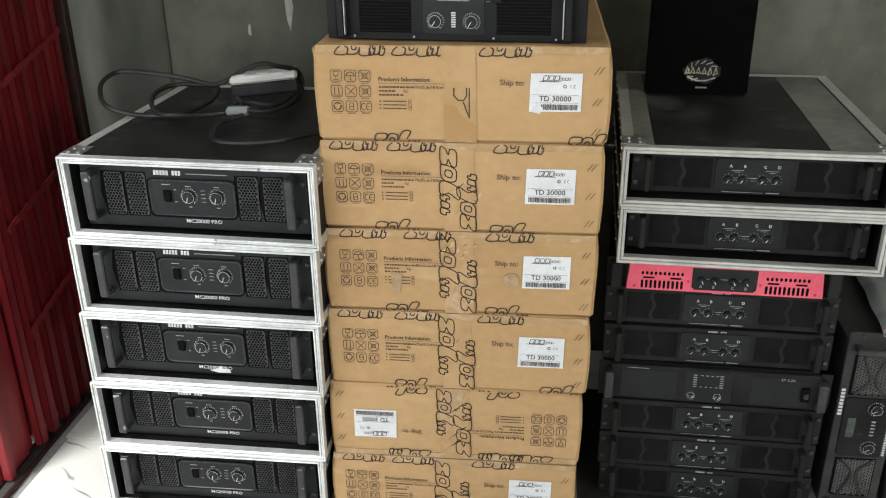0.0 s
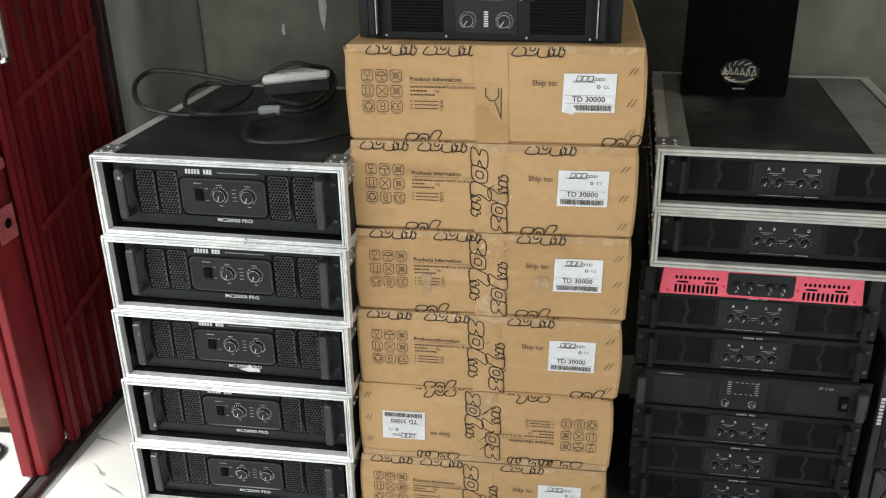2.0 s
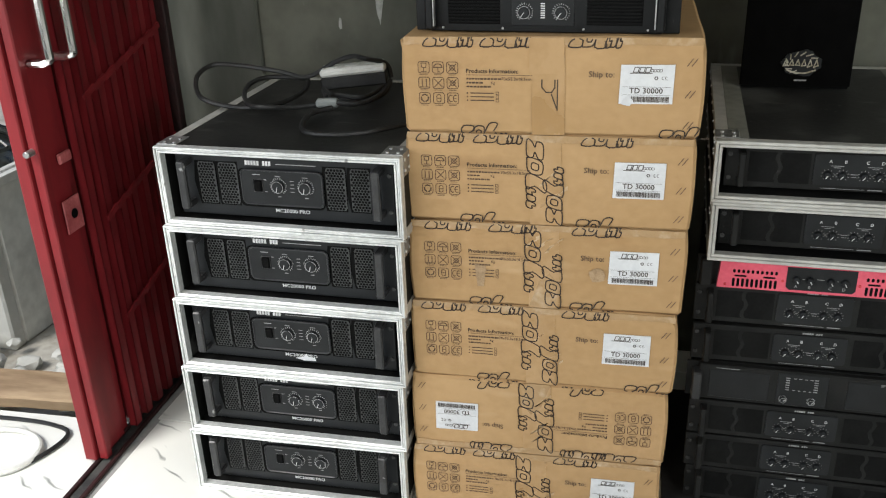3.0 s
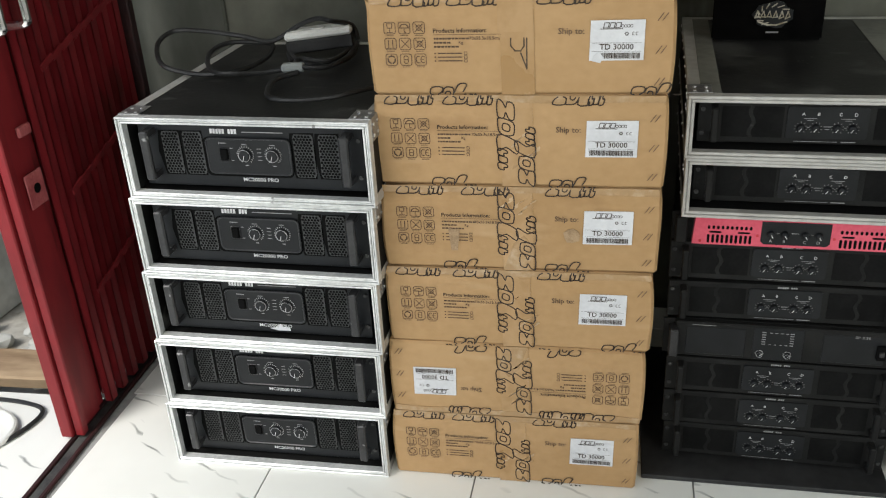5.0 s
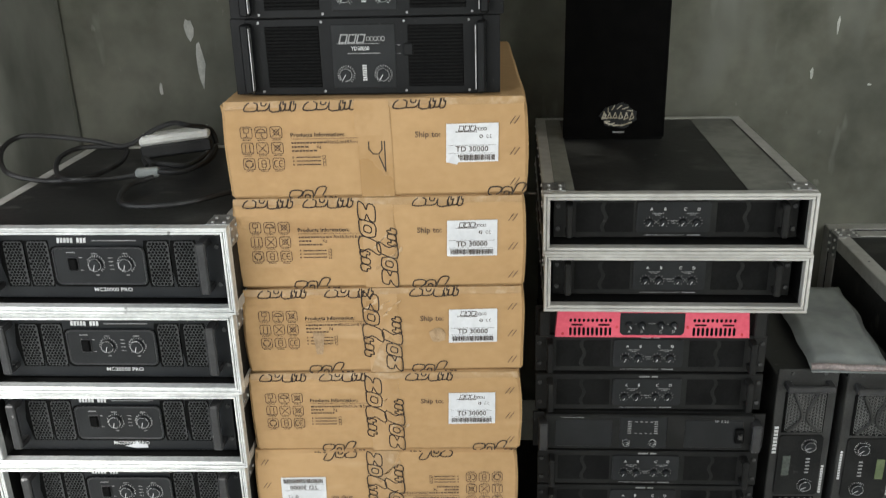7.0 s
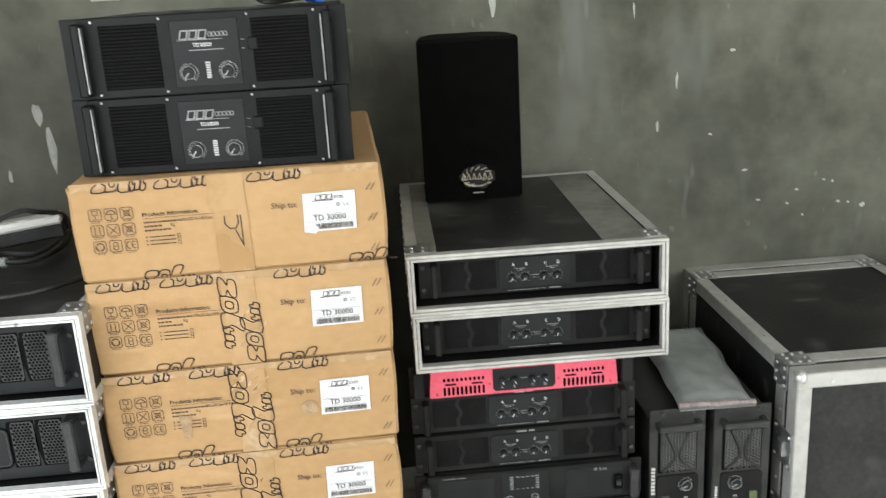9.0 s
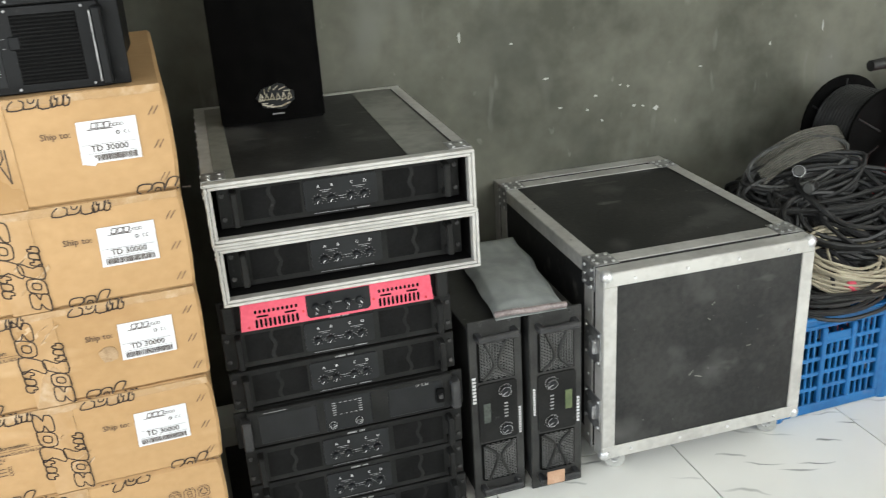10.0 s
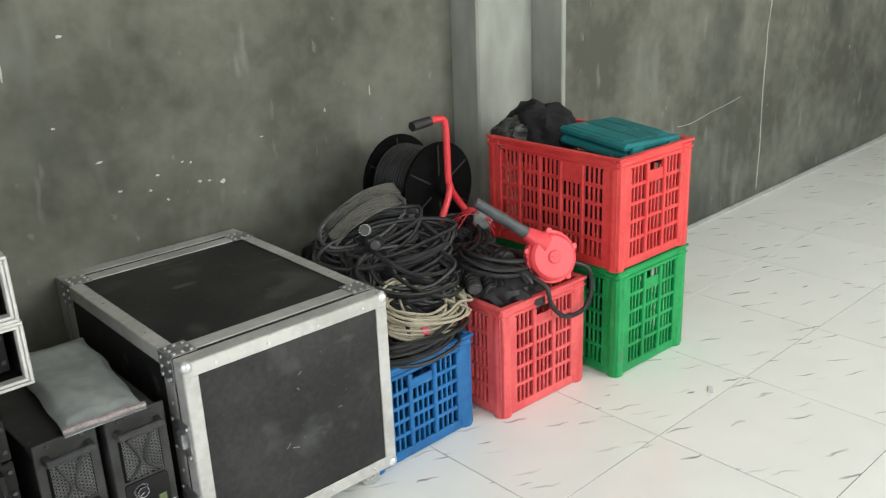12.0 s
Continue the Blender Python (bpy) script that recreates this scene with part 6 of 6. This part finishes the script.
# switches on the wall, cable on the upper amplifier
for k in range(4):
    w = thing("wall_switch", "white plastic wall switch above the amplifiers", "wall switch", "wall switches", at(-0.362 + 0.1145 * k, WALL_Y, 1.475))
    part("plate", box_bm((-0.04, -0.012, -0.052), (0.04, 0, 0.052), 0.006), M_WHITEPL, w)
    part("rocker", box_bm((-0.03, -0.016, -0.03), (0.03, -0.01, 0.03), 0.003), M_WHITEPL, w)
cc = thing("connector_cable", "black cable with a blue power connector", "cable", m=at(0.10, 1.46, 1.3975) @ Matrix.Scale(0.72, 4))
part("cable_run", tube(fresh(), smooth_path([(-0.08, 0.08, 0.055), (-0.05, 0.03, 0.02), (-0.02, 0.0, 0.01), (0.03, 0.05, 0.012), (0.09, 0.08, 0.02), (0.1, 0.03, 0.03), (0.02, -0.01, 0.026), (-0.03, 0.03, 0.03), (0.02, 0.08, 0.034), (0.07, 0.03, 0.03), (0.1, 0.0, 0.024)], 6), 0.0065, 8), M_RUBBER, cc)
part("connector", cyl(fresh(), (0.085, 0.015, 0.024), (0.115, -0.045, 0.022), 0.021, 18, None, 0.003), M_BLUEPL, cc, "bright blue round connector")
part("contact_face", cyl(fresh(), (0.1145, -0.0445, 0.022), (0.1155, -0.0465, 0.022), 0.014, 16), M_RUBBERG, cc)

# made-up filling, added so that the crates' lattice holes look dark
for c_, sz, sd in (((2.752, 1.51, 0.55), (0.155, 0.23, 0.16), 51), ((2.765, 1.505, 0.165), (0.15, 0.22, 0.155), 52)):
    bm = bmesh.new()
    bmesh.ops.create_icosphere(bm, subdivisions=4, radius=1)
    for v in bm.verts:
        d = v.co.normalized()
        k = 1 + 0.12 * noise.noise(d * 3 + Vector((sd, 0, 0)))
        q = max(abs(d.x), abs(d.y), abs(d.z)) ** 0.6
        v.co = Vector((d.x * sz[0] * k / q * 0.86, d.y * sz[1] * k / q * 0.86, d.z * sz[2] * k / q * 0.86))
    solo("cloth_filling", bm, M_FABRIC, "dark filling added behind a crate's lattice", "cloth", m=at(*c_))

# ---- the folding gate ----
GX = -1.15
gate = thing("folding_gate", "red folding steel gate pushed open against the jamb", "gate")
stile = fresh()
cbox(stile, (GX - 0.055, 1.335, 0.012), (GX - 0.022, 1.375, 2.5), 0.003)
cbox(stile, (GX - 0.02, 1.345, 0.012), (GX + 0.004, 1.37, 2.5), 0.003)
part("stile", stile, M_GATE, gate, "front stile with rubbed red paint")
part("stile_channel", box_bm((GX - 0.03, 1.371, 0.02), (GX - 0.006, 1.45, 2.5), 0.002), M_GATE, gate)
n = 17
for i in range(n):
    y = 1.455 + i * 0.0305
    x = GX + (0.012 if i % 2 else -0.016)
    bm = fresh()
    cbox(bm, (x - 0.004, y, 0.02), (x, y + 0.028, 2.5), 0.001)
    cbox(bm, (x - 0.022, y, 0.02), (x, y + 0.004, 2.5), 0.001)
    cbox(bm, (x - 0.022, y + 0.025, 0.02), (x, y + 0.029, 2.5), 0.001)
    part("slat", bm, M_GATE, gate)
for i in range(8):
    y = 1.55 + i * 0.05
    for z in (0.34, 0.62, 0.93, 1.26):
        part("scissor_bar", box_bm((-0.003, -0.017, -0.008), (0.003, 0.037, 0.008), 0.001), M_GATE, gate, "", at(GX + 0.018, y, z + 0.012 * i) @ pose(0, 0, 0, 20, 0, 0))
# added dark sheet that stands in for the shade between the slats
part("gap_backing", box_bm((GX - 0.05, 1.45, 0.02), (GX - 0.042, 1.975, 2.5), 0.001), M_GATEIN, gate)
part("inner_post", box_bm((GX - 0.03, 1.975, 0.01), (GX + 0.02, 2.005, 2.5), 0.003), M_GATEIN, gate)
lk = part("lock_plate", box_bm((GX + 0.004, 1.385, 0.632), (GX + 0.008, 1.452, 0.715), 0.003), M_GATEPALE, gate, "red lock plate with a hole")
part("lock_hole", cyl(fresh(), (GX + 0.0075, 1.42, 0.675), (GX + 0.0095, 1.42, 0.675), 0.012, 16), M_VOID, lk)
part("bolt", cyl(fresh(), (GX - 0.01, 1.346, 0.85), (GX - 0.01, 1.318, 0.85), 0.008, 12, None, 0.003), M_STEEL, gate)
part("latch_tab", box_bm((GX + 0.002, 1.405, 0.80), (GX + 0.012, 1.452, 0.825), 0.003), M_GATEPALE, gate)
for y, x in ((1.345, GX - 0.055), (1.39, GX + 0.006), (1.47, GX + 0.012)):
    s = -1 if x < GX - 0.04 else 1
    part("pull_handle", tube(fresh(), smooth_path([(x, y - 0.01, 1.32), (x + s * 0.045, y - 0.01, 1.315), (x + s * 0.05, y - 0.01, 1.28), (x + s * 0.05, y - 0.01, 1.08), (x + s * 0.045, y - 0.01, 1.045), (x, y - 0.01, 1.04)], 5), 0.011, 10), M_CHROME, gate, "chrome pull handle")
rail = thing("gate_track", "dark steel floor track of the folding gate", "track")
for x in (-0.024, 0.016):
    part("track_bar", box_bm((GX + x - 0.006, -2.7, 0.002), (GX + x + 0.006, 1.98, 0.012), 0.002), M_GATEIN, rail)
part("track_bed", box_bm((GX - 0.018, -2.7, 0.0), (GX + 0.01, 1.98, 0.005), 0.001), M_RUBBERG, rail)

# ---- outside the side doorway ----
solo("ground", box_bm((-40, -40, -0.32), (40, 40, -0.14), 0.01), M_DIRT, "sandy ground outside the shop", "ground", kind="structure")
solo("porch", box_bm((-3.6, -3.0, -0.138), (GX - 0.03, 1.53, 0.0), 0.006), M_TILE, "white tiled porch outside the gate", "porch", kind="structure")
plank = bmesh.new()
cbox(plank, (-0.9, -0.06, 0), (0.35, 0.06, 0.05), 0.006)
bmesh.ops.subdivide_edges(plank, edges=[g_ for g_ in plank.edges if g_.calc_length() > 0.5], cuts=12, use_grid_fill=True)
for v in plank.verts:
    v.co.z += 0.006 * noise.noise(v.co * 9)
    v.co.y += 0.008 * noise.noise(v.co * 4 + Vector((3, 0, 0)))
solo("timber_plank", plank, M_WOOD, "weathered timber plank lying outside the gate", "plank", m=at(-1.62, 1.635, -0.02, 2) @ pose(0, 0, 0, 12, 0, 0))
tr = thing("concrete_trough", "grey concrete trough standing outside", "trough", m=at(-2.42, 2.40, -0.14, -4))
for lo, hi in (((-0.6, -0.32, 0), (0.5, -0.26, 0.62)), ((-0.6, 0.26, 0), (0.5, 0.32, 0.62)), ((0.44, -0.26, 0), (0.5, 0.26, 0.62)), ((-0.6, -0.26, 0), (-0.54, 0.26, 0.62)), ((-0.54, -0.26, 0), (0.44, 0.26, 0.06))):
    part("trough_slab", box_bm(lo, hi, 0.008), M_CONC, tr)
part("trough_rim", rim(fresh(), -0.62, -0.34, 0.52, 0.34, 0.05, 0, 0.03, 1), M_CONC, tr, "", pose(0, 0, 0.62, -90, 0, 0))
mound("dark rags and wires heaped in the trough", (-2.4, 2.38, 0.46), (0.4, 0.24, 0.13), M_POLY, 14, "rag_heap", "rags")
g = random.Random(31)
for i in range(26):
    bm = bmesh.new()
    bmesh.ops.create_icosphere(bm, subdivisions=2, radius=1)
    s = g.uniform(0.02, 0.055)
    for v in bm.verts:
        v.co = v.co * s * (1 + 0.5 * noise.noise(v.co * 1.7 + Vector((i * 5, 0, 0))))
        v.co.z *= 0.7
    solo("rubble_stone", bm, M_CONC, "broken concrete lump on the ground", "rubble", "rubble outside the gate", m=at(g.uniform(-2.2, -1.5), g.uniform(1.72, 2.05), -0.12 + g.uniform(0, 0.05)))
solo("outdoor_cable", tube(fresh(), smooth_path([(-1.803, 1.264, 0.008), (-1.561, 1.185, 0.008), (-1.383, 1.268, 0.008), (-1.318, 1.417, 0.008), (-1.390, 1.471, 0.008), (-1.611, 1.480, 0.008), (-1.921, 1.448, 0.008)], 8), 0.006, 8), M_RUBBER, "black cable lying on the white porch", "cable")
solo("hose", tube(fresh(), smooth_path([(-1.48 + 0.13 * math.cos(a), 1.33 + 0.1 * math.sin(a), 0.01) for a in [math.tau * k / 10 for k in range(10)]], 5, True), 0.008, 8, True), M_WHITEPL, "pale hose coiled on the porch", "hose")
bike = thing("parked_motorcycle", "dark parked motorcycle seen past the gate", "motorcycle", m=at(-4.4, 3.7, -0.14, 30))
for x in (-0.6, 0.6):
    part("tyre", tube(fresh(), [(x + 0.27 * math.cos(math.tau * k / 28), 0, 0.3 + 0.27 * math.sin(math.tau * k / 28)) for k in range(28)], 0.045, 8, True), M_RUBBER, bike)
part("engine", box_bm((-0.25, -0.13, 0.22), (0.25, 0.13, 0.55), 0.05), M_STEEL, bike)
part("seat", box_bm((-0.75, -0.13, 0.7), (0.1, 0.13, 0.8), 0.04), M_RUBBER, bike)
part("fuel_tank", box_bm((0.0, -0.15, 0.62), (0.42, 0.15, 0.86), 0.07), M_RED, bike)
part("fork", cyl(fresh(), (0.6, 0, 0.3), (0.4, 0, 0.95), 0.03), M_STEEL, bike)
solo("far_wall", box_bm((-16, 9.0, -0.15), (-2, 9.2, 3.2), 0.01), M_CONC, "pale concrete wall across the road", "wall", kind="structure")

# ---- floor tiles, last ----
floor = solo("floor", box_bm((GX - 0.03, -3.75, -0.138), (9.3, WALL_Y, 0.0), 0.002), M_GROUT, "floor of white veined tiles with grey joints", "floor", kind="structure")
S, ANG = 0.498, radians(-1.7)
tile_bm = box_bm((0.0018, 0.0018, 0.0), (S - 0.0018, S - 0.0018, 0.004), 0.0003)
bmesh.ops.recalc_face_normals(tile_bm, faces=tile_bm.faces[:])
tile_me = bpy.data.meshes.new("tile")
tile_bm.to_mesh(tile_me)
tile_bm.free()
tile_me.materials.append(M_TILE)
for i in range(-8, 14):
    for j in range(-10, 4):
        x = 2.356 + math.cos(ANG) * S * i - math.sin(ANG) * S * j
        y = 0.946 + math.sin(ANG) * S * i + math.cos(ANG) * S * j
        if x > 8.75 or x + S > 3.0 and y > FAR_Y or y > WALL_Y or y < -3.7 or x + S < GX + 0.1:
            continue
        lack = max(0.0, GX + 0.034 - x)
        if lack:
            cut = box_bm((lack, 0.0018, 0.0), (S - 0.0018, S - 0.0018, 0.004), 0.0003)
            o = part("tile", cut, M_TILE, floor)
        else:
            o = new("tile", tile_me)
            o.parent = floor
        o.matrix_basis = Matrix.Translation((x, y, 0.0)) @ Matrix.Rotation(ANG, 4, "Z")
solo("paper_scrap", box_bm((-0.02, -0.008, 0), (0.02, 0.008, 0.003), 0.001), M_LABEL, "small white scrap on the floor tiles", "paper scrap", m=at(2.697, 0.972, 0.0045, 30))
